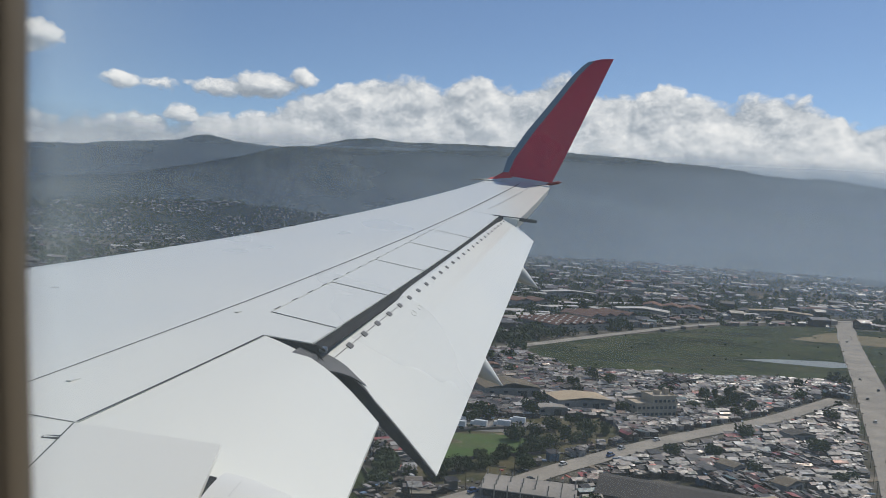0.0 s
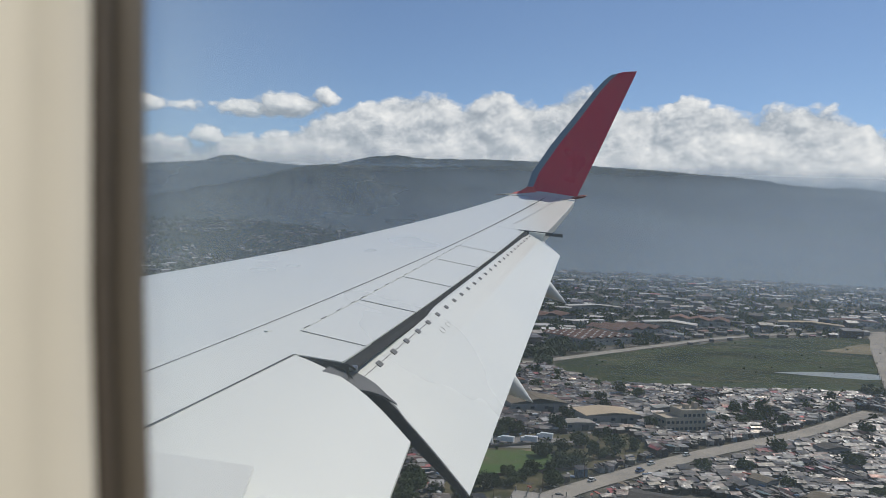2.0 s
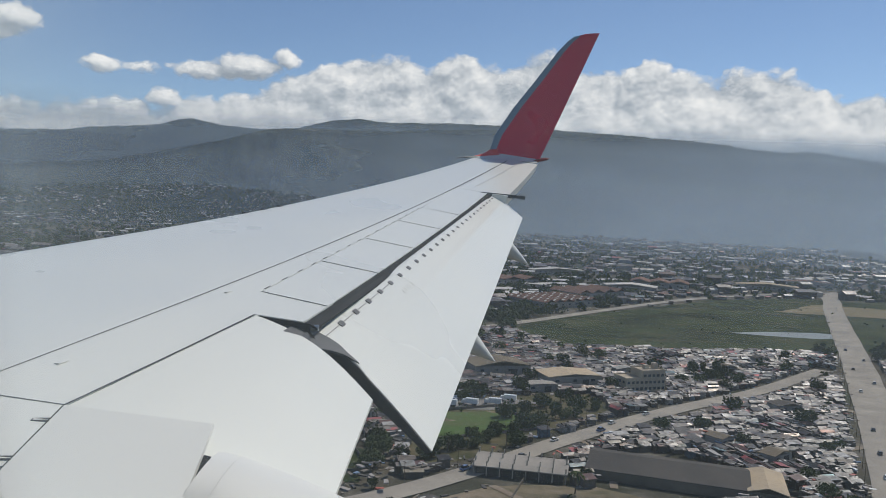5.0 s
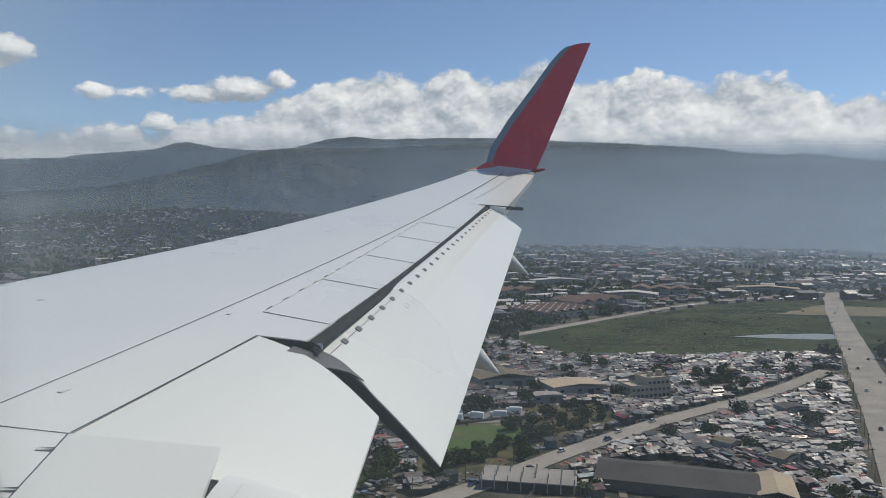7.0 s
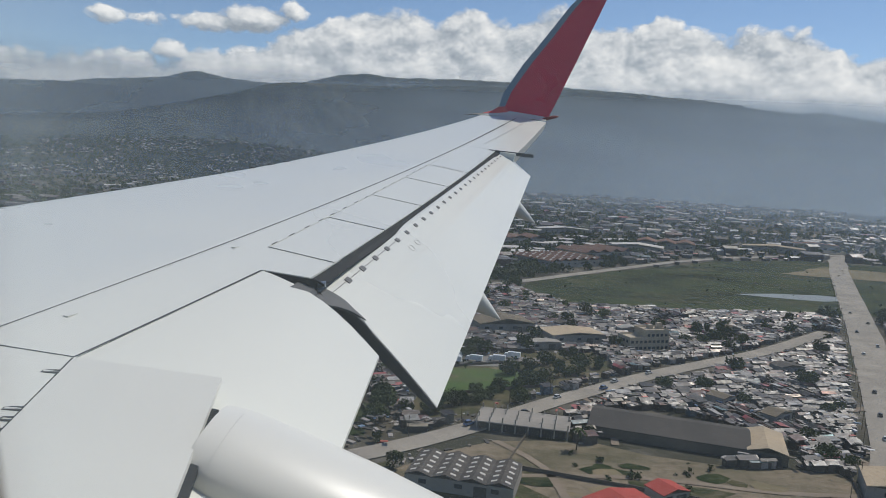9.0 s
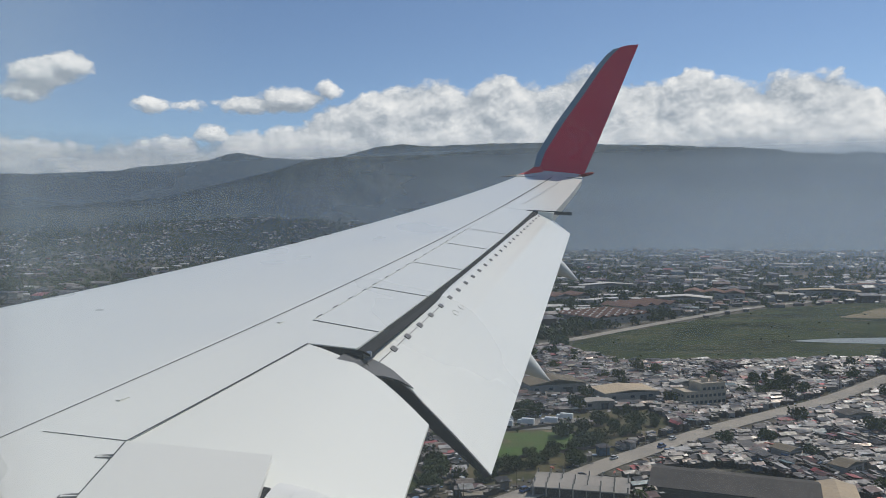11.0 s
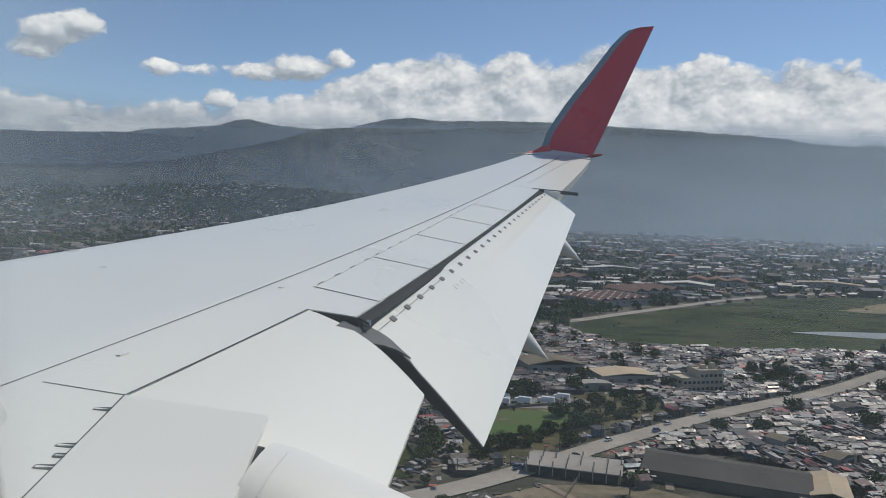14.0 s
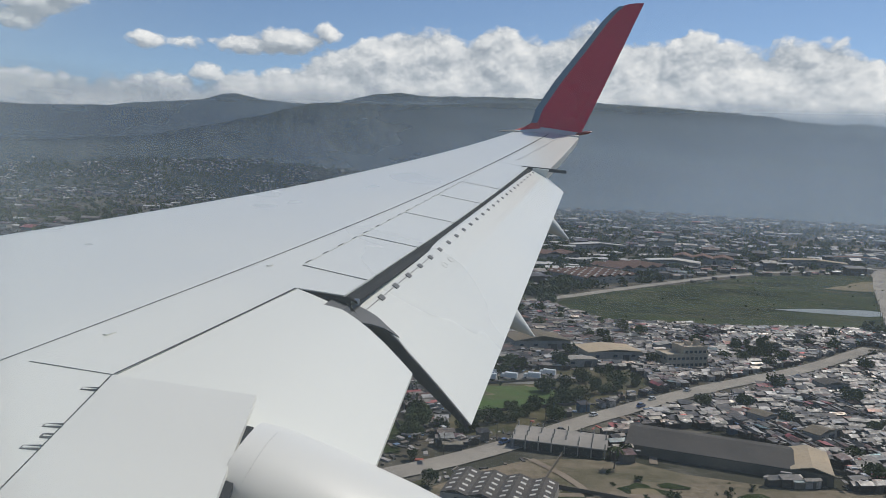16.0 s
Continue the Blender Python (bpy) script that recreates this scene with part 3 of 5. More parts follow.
def leaf_mat(name, a, b):
    m = Mat(name)
    r = mixed_random(m)
    c = m.mix(r, rgb(*a), rgb(*b))
    c = m.mix(m.span(m.noise(m.coord("Object"), 0.05, 2), 0.35, 0.7, 0, 0.6), c, rgb(0.04, 0.05, 0.022))
    return m.surface(c, 0.8)


GROUND, ROOF, WALL = ground_mat(), roof_mat(), wall_mat()
GRASS = field_mat("meadow", (0.009, 0.021, 0.007), (0.040, 0.055, 0.020), (0.105, 0.092, 0.050))
LAWN = field_mat("lawn", (0.07, 0.12, 0.035), (0.09, 0.14, 0.045), (0.10, 0.10, 0.05))
DRY = field_mat("dry_field", (0.24, 0.19, 0.12), (0.17, 0.15, 0.09), (0.12, 0.11, 0.065))
BARE = field_mat("bare_soil", (0.25, 0.20, 0.145), (0.15, 0.13, 0.085), (0.075, 0.075, 0.042))
ROAD = road_mat("dusty_road", (0.36, 0.325, 0.27), (0.27, 0.245, 0.21))
LANE = road_mat("dirt_lane", (0.27, 0.22, 0.165), (0.20, 0.16, 0.12))
LEAF = leaf_mat("leaves", (0.042, 0.060, 0.022), (0.078, 0.095, 0.036))
BARK = plain("bark", (0.11, 0.085, 0.06), 0.95)
BROWNROOF = road_mat("brown_sheet_roof", (0.21, 0.125, 0.095), (0.155, 0.10, 0.08))
PALEROOF = road_mat("pale_sheet_roof", (0.62, 0.60, 0.56), (0.48, 0.44, 0.38))
TANROOF = road_mat("tan_sheet_roof", (0.48, 0.38, 0.26), (0.40, 0.33, 0.24))
OLDTAN = road_mat("weathered_tan_roof", (0.20, 0.165, 0.12), (0.13, 0.115, 0.09))
DARKROOF = road_mat("dark_sheet_roof", (0.11, 0.10, 0.09), (0.08, 0.075, 0.07))
CONCRETE = road_mat("concrete", (0.34, 0.31, 0.27), (0.27, 0.25, 0.22))
WATER = Mat("pond_water").surface(rgb(0.2, 0.21, 0.18), 0.3)


# one sheet out to the feet of the mountains and past them
rings = [0.0, 120, 200, 280, 360, 450, 560, 700, 880, 1100, 1400, 1800, 2300, 2900, 3600, 4300, 4750]
gv, gf = [], []
seg = 72
for r in rings:
    for i in range(seg):
        a = 2 * math.pi * i / seg
        gv.append((r * math.sin(a), r * math.cos(a), GZ))
for k in range(len(rings) - 1):
    for i in range(seg):
        j = (i + 1) % seg
        gf.append((k * seg + i, k * seg + j, (k + 1) * seg + j, (k + 1) * seg + i) if k else (k * seg, (k + 1) * seg + j, (k + 1) * seg + i))
tagged(new("ground", mesh_of("ground", gv, gf, [GROUND])), "dusty grey-green plain with scrub and bare soil", "ground", kind="structure")


def patch(name, pts, material, up, label, wob=6.0, kind="structure", category="field"):
    """A field or yard with an uneven border, a little above the ground."""
    out = []
    for (x0, y0), (x1, y1) in zip(pts, pts[1:] + pts[:1]):
        n = max(2, int(math.hypot(x1 - x0, y1 - y0) / 18))
        for i in range(n):
            x, y = x0 + (x1 - x0) * i / n, y0 + (y1 - y0) * i / n
            out.append((x + wob * noise.noise((x * 0.05, y * 0.05, 1)), y + wob * noise.noise((x * 0.05, y * 0.05, 7)), GZ + up))
    bm = bmesh.new()
    bm.faces.new([bm.verts.new(p) for p in out])
    bmesh.ops.triangulate(bm, faces=bm.faces[:])
    if bm.faces[:] and sum(f.normal.z for f in bm.faces) < 0:
        bmesh.ops.reverse_faces(bm, faces=bm.faces[:])
    me = bpy.data.meshes.new(name)
    bm.to_mesh(me)
    bm.free()
    me.materials.append(material)
    return tagged(new(name, me), label, category, kind=kind)


def ribbon(name, pts, width, material, up, label, category="road"):
    vs = []
    n = len(pts)
    for i, p in enumerate(pts):
        a, b = pts[max(0, i - 1)], pts[min(n - 1, i + 1)]
        d = Vector((b[0] - a[0], b[1] - a[1])).normalized()
        for s in (-0.5, 0.5):
            w = width * s * (1 + 0.08 * noise.noise((p[0] * 0.05, p[1] * 0.05, s)))
            vs.append((p[0] - d.y * w, p[1] + d.x * w, GZ + up))
    return tagged(new(name, mesh_of(name, vs, [(2 * i, 2 * i + 1, 2 * i + 3, 2 * i + 2) for i in range(n - 1)], [material])), label, category, kind="structure")


def curve(pts, step=14):
    out = []
    for k in range(len(pts) - 1):
        p0, p1, p2, p3 = (Vector(pts[max(0, min(len(pts) - 1, k + o))]) for o in (-1, 0, 1, 2))
        n = max(2, int((p2 - p1).length / step))
        for i in range(n):
            t = i / n
            q = 0.5 * ((2 * p1) + (p2 - p0) * t + (2 * p0 - 5 * p1 + 4 * p2 - p3) * t * t + (3 * p1 - p0 - 3 * p2 + p3) * t ** 3)
            out.append((q.x, q.y))
    return out + [tuple(pts[-1])]


def inside(x, y, poly):
    hit = False
    for (x0, y0), (x1, y1) in zip(poly, poly[1:] + poly[:1]):
        if (y0 > y) != (y1 > y) and x < (x1 - x0) * (y - y0) / (y1 - y0) + x0:
            hit = not hit
    return hit


MEADOW = [(92, 634), (124, 566), (200, 560), (316, 570), (430, 590), (560, 640), (720, 800), (690, 960), (520, 985), (380, 925), (240, 800), (120, 690)]
ROAD_FAR = curve([(20, 600), (100, 672), (225, 800), (352, 922), (480, 1010), (700, 1120)])
ROAD_RIGHT = curve([(150, 215), (195, 280), (320, 510), (440, 740), (545, 935), (640, 1080), (860, 1220)])
ROAD_NEAR = curve([(-150, 190), (-60, 228), (9, 270), (82, 337), (141, 386), (216, 440), (292, 508)])
LANES = [curve([(-18, 305), (-10, 380), (20, 470), (50, 560)]), curve([(182, 226), (170, 275), (160, 325), (141, 380)]), curve([(230, 280), (252, 350), (240, 420), (226, 446)]), curve([(-90, 430), (-10, 440), (60, 470), (130, 500), (220, 540)]), curve([(164, 320), (205, 330), (250, 350)])]
patch("meadow", MEADOW, GRASS, 0.30, "dark green marshy meadow", 9)
patch("bare_strip", [(180, 560), (300, 566), (330, 576), (250, 574), (180, 570)], BARE, 0.42, "bare sandy edge of the meadow", 4)
patch("dry_field", [(420, 830), (560, 800), (640, 860), (520, 930)], DRY, 0.40, "dry brown patch in the meadow", 10)
patch("bare_field", [(640, 1445), (760, 1390), (900, 1500), (760, 1600)], BARE, 0.30, "bare tan field", 10)
patch("bare_field", [(430, 1300), (640, 1260), (660, 1330), (470, 1380)], DRY, 0.30, "dry tan field", 10)
patch("pond", [(296, 664), (345, 648), (392, 654), (420, 670), (384, 680), (335, 676)], WATER, 0.46, "shallow grey pond in the meadow", 8, category="pond")
OLIVE = field_mat("weedy_field", (0.040, 0.050, 0.022), (0.095, 0.085, 0.045), (0.19, 0.15, 0.10))
PAVED = road_mat("paved_yard", (0.25, 0.235, 0.21), (0.19, 0.18, 0.165))
NEAR_FIELDS = [[(-5, 236), (7, 214), (53, 200), (133, 202), (165, 224), (156, 256), (109, 258), (77, 276), (37, 274), (15, 260)],
               [(-113, 174), (-53, 210), (-2, 250), (4, 210), (-26, 179)],
               [(6, 286), (28, 300), (78, 348), (114, 380), (109, 420), (56, 410), (6, 374)],
               [(-55, 274), (-13, 274), (-7, 310), (-37, 326), (-68, 310)]]
for poly, mat, lab in zip(NEAR_FIELDS, (BARE, OLIVE, OLIVE, GRASS), ("bare tan soil round the warehouse", "weedy olive field beside the road", "weedy compound beside the road", "dark green weedy plot")):
    patch("field", poly, mat, 0.16, lab, 4)
patch("field", [(-4, 224), (27, 212), (52, 220), (40, 236), (9, 242)], OLIVE, 0.22, "weedy patch in the bare yard", 4)
patch("field", [(89, 206), (133, 208), (155, 230), (108, 224)], DRY, 0.22, "dry patch in the bare yard", 4)
patch("lawn", [(9, 326), (48, 338), (65, 362), (52, 376), (13, 372)], LAWN, 0.26, "bright green lawn in the compound", 3)
patch("paved_yard", [(17, 378), (56, 380), (79, 398), (56, 406), (13, 392)], PAVED, 0.28, "grey paved yard with parked trucks", 2, category="yard")
patch("paved_yard", [(120, 406), (150, 410), (166, 426), (132, 422)], CONCRETE, 0.28, "pale forecourt of the office block", 2, category="yard")
for path in ([(-4, 236), (36, 242), (83, 244), (126, 236), (160, 236)], [(37, 274), (51, 250), (54, 214)], [(82, 334), (89, 314), (82, 274)]):
    ribbon("lane", curve(path, 8), 3.0, LANE, 0.36, "worn dirt path through the yard")
for k in range(34):
    poly = NEAR_FIELDS[(0, 0, 2, 1, 3)[k % 5]]
    cx, cy = (sum(p[i] for p in poly) / len(poly) for i in (0, 1))
    a = rng.uniform(0, 6.28)
    x, y, q = cx + rng.uniform(0, 52) * math.cos(a), cy + rng.uniform(0, 22) * math.sin(a), rng.uniform(3, 9)
    if not inside(x, y, poly):
        continue
    ring = [(x + q * rng.uniform(0.7, 1.5) * math.cos(t), y + q * rng.uniform(0.4, 0.9) * math.sin(t)) for t in frange(0, 6.28, 8)[:-1]]
    mat, lab = ((GRASS, "dark weedy patch in the yard"), (DRY, "dry straw-coloured patch in the yard"), (OLIVE, "olive weeds in the yard"))[k % 3]
    patch("weed_patch", ring, mat, 0.24 + 0.004 * k, lab, 2)
ribbon("road", ROAD_FAR, 11, ROAD, 0.5, "pale dusty road past the meadow")
ribbon("road", ROAD_RIGHT, 21, ROAD, 0.55, "wide pale dual road through the town")
ribbon("road", ROAD_NEAR, 10.5, ROAD, 0.45, "pale dusty road with poles")
for l in LANES:
    ribbon("lane", l, 4.5, LANE, 0.35, "narrow dirt lane between houses")


FIELDS = []
for k in range(70):
    az, dist = rng.uniform(-38, 40), 980 * (3600 / 980) ** rng.random()
    x, y = dist * math.sin(radians(az)), dist * math.cos(radians(az))
    w, d, t = rng.uniform(60, 210), rng.uniform(35, 110), rng.uniform(-0.5, 0.7)
    pts = [(x + u * w * math.cos(t) - v * d * math.sin(t), y + u * w * math.sin(t) + v * d * math.cos(t)) for u, v in ((-0.5, -0.5), (0.5, -0.5), (0.5, 0.5), (-0.5, 0.5))]
    if any((x - a) ** 2 + (y - b) ** 2 < (q + 0.5 * max(w, d)) ** 2 for a, b, q in FIELDS) or 60 < x < 760 and y < 1180:
        continue
    FIELDS.append((x, y, 0.5 * max(w, d)))
    mat, lab = ((GRASS, "dark green far field"), (DRY, "dry tan far field"), (BARE, "bare far field"), (GRASS, "dark green far field"))[k % 4]
    patch("field", pts, mat, 0.2, lab, 12)


def near_line(x, y, line, w):
    return any((x - a) ** 2 + (y - b) ** 2 < w * w for a, b in line)


BIG = []                                  # footprints of the large buildings: x, y, radius


def free(x, y, r=0.0):
    if any(inside(x, y, p) for p in NEAR_FIELDS):
        return False
    if inside(x, y, MEADOW) or near_line(x, y, ROAD_RIGHT, 15 + r) or near_line(x, y, ROAD_FAR, 10 + r) or near_line(x, y + 3.0, ROAD_NEAR, 10 + r):
        return False
    return all((x - a) ** 2 + (y - b) ** 2 > (c + r) ** 2 for a, b, c in BIG)


def house_shape(w, d, h, rise, shed):
    """Walls and an overhanging sheet roof, as two lists of vertices and faces."""
    a, b = w / 2, d / 2
    wall_v = [(-a, -b, -0.4), (a, -b, -0.4), (a, b, -0.4), (-a, b, -0.4), (-a, -b, h), (a, -b, h), (a, b, h), (-a, b, h)]
    wall_f = [(0, 1, 5, 4), (1, 2, 6, 5), (2, 3, 7, 6), (3, 0, 4, 7)]
    o, t = 0.35, 0.12
    if shed:
        roof_v = [(-a - o, -b - o, h), (a + o, -b - o, h), (a + o, b + o, h + rise), (-a - o, b + o, h + rise)]
        roof_v += [(x, y, z + t) for x, y, z in roof_v]
        roof_f = [(0, 3, 2, 1), (4, 5, 6, 7), (0, 1, 5, 4), (1, 2, 6, 5), (2, 3, 7, 6), (3, 0, 4, 7)]
    else:
        wall_v += [(-a, 0, h + rise), (a, 0, h + rise)]
        wall_f[1], wall_f[3] = (1, 2, 6, 9, 5), (3, 0, 4, 8, 7)
        roof_v = [(-a - o, -b - o, h - 0.1), (a + o, -b - o, h - 0.1), (a + o, 0, h + rise + 0.05), (-a - o, 0, h + rise + 0.05), (a + o, b + o, h - 0.1), (-a - o, b + o, h - 0.1)]
        roof_v += [(x, y, z + t) for x, y, z in roof_v]
        roof_f = [(6, 7, 8, 9), (9, 8, 10, 11), (0, 3, 2, 1), (3, 5, 4, 2), (0, 1, 7, 6), (4, 5, 11, 10), (1, 2, 8, 7), (2, 4, 10, 8), (3, 0, 6, 9), (5, 3, 9, 11)]
    return wall_v, wall_f, roof_v, roof_f


def big_building(name, x, y, w, d, h, turn, roof, label, bays=1, rise=2.5, wall=None, skylights=0):
    """A works hall: walls, a row of gabled bays, and door and window openings set into the walls."""
    BIG.append((x, y, 0.5 * math.hypot(w, d) * 0.92))
    b = tagged(new(name), label, "building")
    bw = w / bays
    bm = box_bm(w, d, h, 0, (0, 0, h / 2))
    part("wall", bm, wall or CONCRETE, b)
    for i in range(bays):
        x0 = -w / 2 + bw * i
        o = 0.5
        ring = [(x0, 0, h), (x0 + bw / 2, 0, h + rise), (x0 + bw, 0, h), (x0 + bw, 0, h + 0.25), (x0 + bw / 2, 0, h + rise + 0.25), (x0, 0, h + 0.25)]
        r = part("roof", loft([[(p[0], s * (d / 2 + o), p[2]) for p in ring] for s in (-1, 1)]), roof, b)
        for k in range(skylights):
            yy = -d / 2 + d * (k + 0.5) / skylights
            for side in (-1, 1):
                sk = part("skylight", box_bm(bw * 0.22, d / skylights * 0.3, 0.1), PALEROOF, r)
                sk.matrix_world = Matrix.Translation((x0 + bw / 2 + side * bw * 0.25, yy, h + rise / 2 + 0.33)) @ pose(0, 0, 0, 0, side * math.degrees(math.atan2(rise, bw / 2)), 0)
    for i in range(max(2, int(w / 9))):
        px = -w / 2 + (i + 0.5) * w / max(2, int(w / 9))
        part("window", box_bm(2.4, 0.12, 1.4, 0, (px, -d / 2 - 0.03, h * 0.62)), SEAM, b)
    part("door", box_bm(4.0, 0.14, min(4.2, h * 0.8), 0, (w * 0.2, -d / 2 - 0.04, min(4.2, h * 0.8) / 2)), DARKROOF, b)
    b.matrix_world = Matrix.Translation((x, y, GZ)) @ pose(0, 0, 0, 0, 0, turn)
    return b


MUDWALL = road_mat("mud_block_wall", (0.17, 0.145, 0.115), (0.11, 0.10, 0.085))
big_building("factory", 168, 828, 78, 62, 7, 34, BROWNROOF, "long works hall with brown saw-tooth roof", 6, 3, skylights=6)
big_building("factory", 232, 925, 84, 50, 7, 34, BROWNROOF, "works hall with brown gabled roofs", 4, 4)
big_building("warehouse", 312, 1012, 66, 30, 7, -22, PALEROOF, "warehouse with bright white sheet roof", 1, 3)
big_building("factory", 372, 1078, 80, 46, 8, -20, BROWNROOF, "brown-roofed works hall beside the warehouse", 3, 4)
big_building("warehouse", 540, 1100, 86, 26, 7, -24, TANROOF, "long warehouse with tan roof", 1, 3)
big_building("warehouse", 650, 1190, 70, 24, 7, -20, BROWNROOF, "long low warehouse with rusty roof", 1, 3)
big_building("factory", 150, 1050, 90, 40, 7, 20, BROWNROOF, "brown-roofed works hall among trees", 3, 4)
big_building("warehouse", 255, 1230, 90, 24, 8, 8, PALEROOF, "pale-roofed warehouse in the far town", 1, 3)
big_building("warehouse", 120, 1330, 70, 22, 8, 4, PALEROOF, "pale-roofed warehouse in the far town", 1, 3)
big_building("warehouse", 106, 287, 27, 58, 3.8, 69, DARKROOF, "long dark-roofed warehouse by the bare yard", 1, 3.0, MUDWALL)
big_building("warehouse", 138, 273, 14, 25, 4.2, -21, TANROOF, "tan-roofed end of the long warehouse", 1, 1.8, MUDWALL)
big_building("storehouse", 23, 236, 34, 20, 4.5, -16, DARKROOF, "long shed with strips of pale roof sheet", 4, 1.3, skylights=5)
big_building("warehouse", 168, 236, 26, 18, 5, -24, TANROOF, "tan-roofed shed beside the bare yard", 1, 2.2)
big_building("hall", 102, 446, 34, 20, 6, 14, TANROOF, "tan-roofed hall beside the office block", 1, 1.4)
big_building("hall", 63, 470, 36, 22, 6, 14, OLDTAN, "grey-roofed hall beside the compound", 1, 3.0)
big_building("hall", 81, 426, 20, 9, 4, 14, CONCRETE, "low flat-roofed hall beside the compound", 1, 0.5)
big_building("warehouse", 206, 392, 15, 9, 4.5, 12, DARKROOF, "dark-walled block among small houses", 1, 1.2)


def office_block(x, y, turn):
    """A stepped three-storey block with bands of windows and roof huts."""
    BIG.append((x, y, 17))
    o = tagged(new("office_block"), "beige three-storey office block with stepped roof", "building")
    for w, d, h, px, py in ((26, 13, 7.5, 0, 0), (15, 12.4, 4.0, 5.2, 0.2)):
        part("wall", box_bm(w, d, h, 0, (px, py, h / 2 + (7.5 if w < 20 else 0))), CREAM, o)
    for w, d, px, py, z in ((26.4, 13.4, 0, 0, 7.5), (15.4, 12.8, 5.2, 0.2, 11.5)):
        for sx, sy, a, b in ((w, 0.3, 0, -d / 2), (w, 0.3, 0, d / 2), (0.3, d - 0.62, -w / 2, 0), (0.3, d - 0.62, w / 2, 0)):
            part("parapet", box_bm(sx, sy, 0.8, 0, (px + a, py + b, z + 0.4)), CREAM, o)
    for px, h in ((-1.0, 2.6), (4.5, 2.4), (10.5, 3.4)):
        part("roof_hut", box_bm(2.6, 3.0, h, 0, (px, 1.5, h / 2 + (7.51 if px < 0 else 11.51))), CREAM, o)
    for k in range(3):
        for i in range(9 if k < 2 else 5):
            px = -11.4 + 2.85 * i if k < 2 else -0.6 + 2.9 * i
            part("window", box_bm(1.7, 0.14, 1.5, 0, (px, -6.55 if k < 2 else -6.05, 1.9 + 3.6 * k)), SEAM, o)
        for i in range(3 if k < 2 else 0):
            part("window", box_bm(0.14, 1.7, 1.5, 0, (-13.05, -3.6 + 3.6 * i, 1.9 + 3.6 * k)), SEAM, o)
    o.matrix_world = Matrix.Translation((x, y, GZ)) @ pose(0, 0, 0, 0, 0, turn)


def frame_building(x, y, turn, w=36, d=18):
    """A concrete building still without walls: floor slabs on columns, with bare column ends on top."""
    BIG.append((x, y, 19))
    o = tagged(new("unfinished_building"), "unfinished concrete building with bare columns on its slab", "building")
    # Dark inner box: the shade of the open ground floor, put in as colour.
    part("wall", box_bm(w - 3, d - 3, 3.2, 0, (0, 0, 1.6)), DARKROOF, o)
    part("floor_slab", box_bm(w, d, 0.35, 0.04, (0, 0, 3.6)), CONCRETE, o)
    for i in range(8):
        for j in range(4):
            px, py = -w / 2 + 0.8 + (w - 1.6) * i / 7, -d / 2 + 0.8 + (d - 1.6) * j / 3
            if j in (0, 3):
                part("column", box_bm(0.45, 0.45, 3.42, 0, (px, py, 1.71)), CONCRETE, o)
            if (i + 2 * j) % 5 != 4:
                part("column", box_bm(0.45, 0.45, 1.9, 0, (px, py, 4.73)), CONCRETE, o)
    o.matrix_world = Matrix.Translation((x, y, GZ)) @ pose(0, 0, 0, 0, 0, turn)


CREAM = road_mat("cream_render", (0.48, 0.40, 0.30), (0.40, 0.34, 0.26))
REDROOF = road_mat("red_sheet_roof", (0.42, 0.085, 0.07), (0.33, 0.075, 0.06))
big_building("hall", 68, 219, 20, 9, 3.6, 24, REDROOF, "low hall with bright red sheet roof", 1, 1.6)
big_building("hall", 86, 229, 11, 8, 3.4, 24, REDROOF, "small annexe with bright red sheet roof", 1, 1.4)
patch("playing_field", [(26, 216), (44, 208), (58, 216), (38, 226)], LAWN, 0.34, "green playing field beside the red-roofed hall", 0.5)
office_block(142, 436, 16)
frame_building(50, 290, -14)
BLUEROOF = road_mat("blue_sheet_roof", (0.26, 0.36, 0.42), (0.20, 0.30, 0.36))
for x, y, w in ((228, 292, 20), (240, 308, 22), (252, 326, 22)):
    big_building("shed", x, y, w, 9, 4, 25, BLUEROOF, "long shed with blue-grey sheet roof", 1, 1.2)


OLDPALE = road_mat("weathered_pale_roof", (0.36, 0.35, 0.32), (0.22, 0.21, 0.19))
MID = [("tan-roofed hall among the small houses", OLDTAN), ("pale-roofed store among the small houses", OLDPALE), ("dark-roofed workshop among the small houses", DARKROOF), ("rusty brown-roofed hall among the small houses", BROWNROOF)]
placed = 0
while placed < 13:
    az, dist = rng.uniform(-4, 34), rng.uniform(300, 600)
    x, y = dist * math.sin(radians(az)), dist * math.cos(radians(az))
    if not free(x, y, 9):
        continue
    lab, mat = MID[placed % 4]
    big_building("hall", x, y, rng.uniform(9, 15), rng.uniform(6, 9), rng.uniform(3.2, 6.0), rng.uniform(0, 40), mat, lab, 1, rng.uniform(0.6, 1.6))
    placed += 1


# small houses, close together, in rows that follow the lanes
def row_angle(x, y):
    return 8 + 34 * noise.noise((x * 0.004, y * 0.004, 5)) + (90 if noise.noise((x * 0.025, y * 0.025, 9)) > 0.34 else 0)


VARIANTS = []
for k in range(14):
    wv, wf, rv, rf = house_shape(rng.uniform(3.2, 7.6), rng.uniform(2.3, 3.7), rng.uniform(2.1, 3.0), rng.uniform(0.3, 0.9), k % 3 == 0)
    VARIANTS.append((mesh_of("wall", wv, wf, [WALL]), mesh_of("roof", rv, rf, [ROOF]), (wv, wf, rv, rf)))

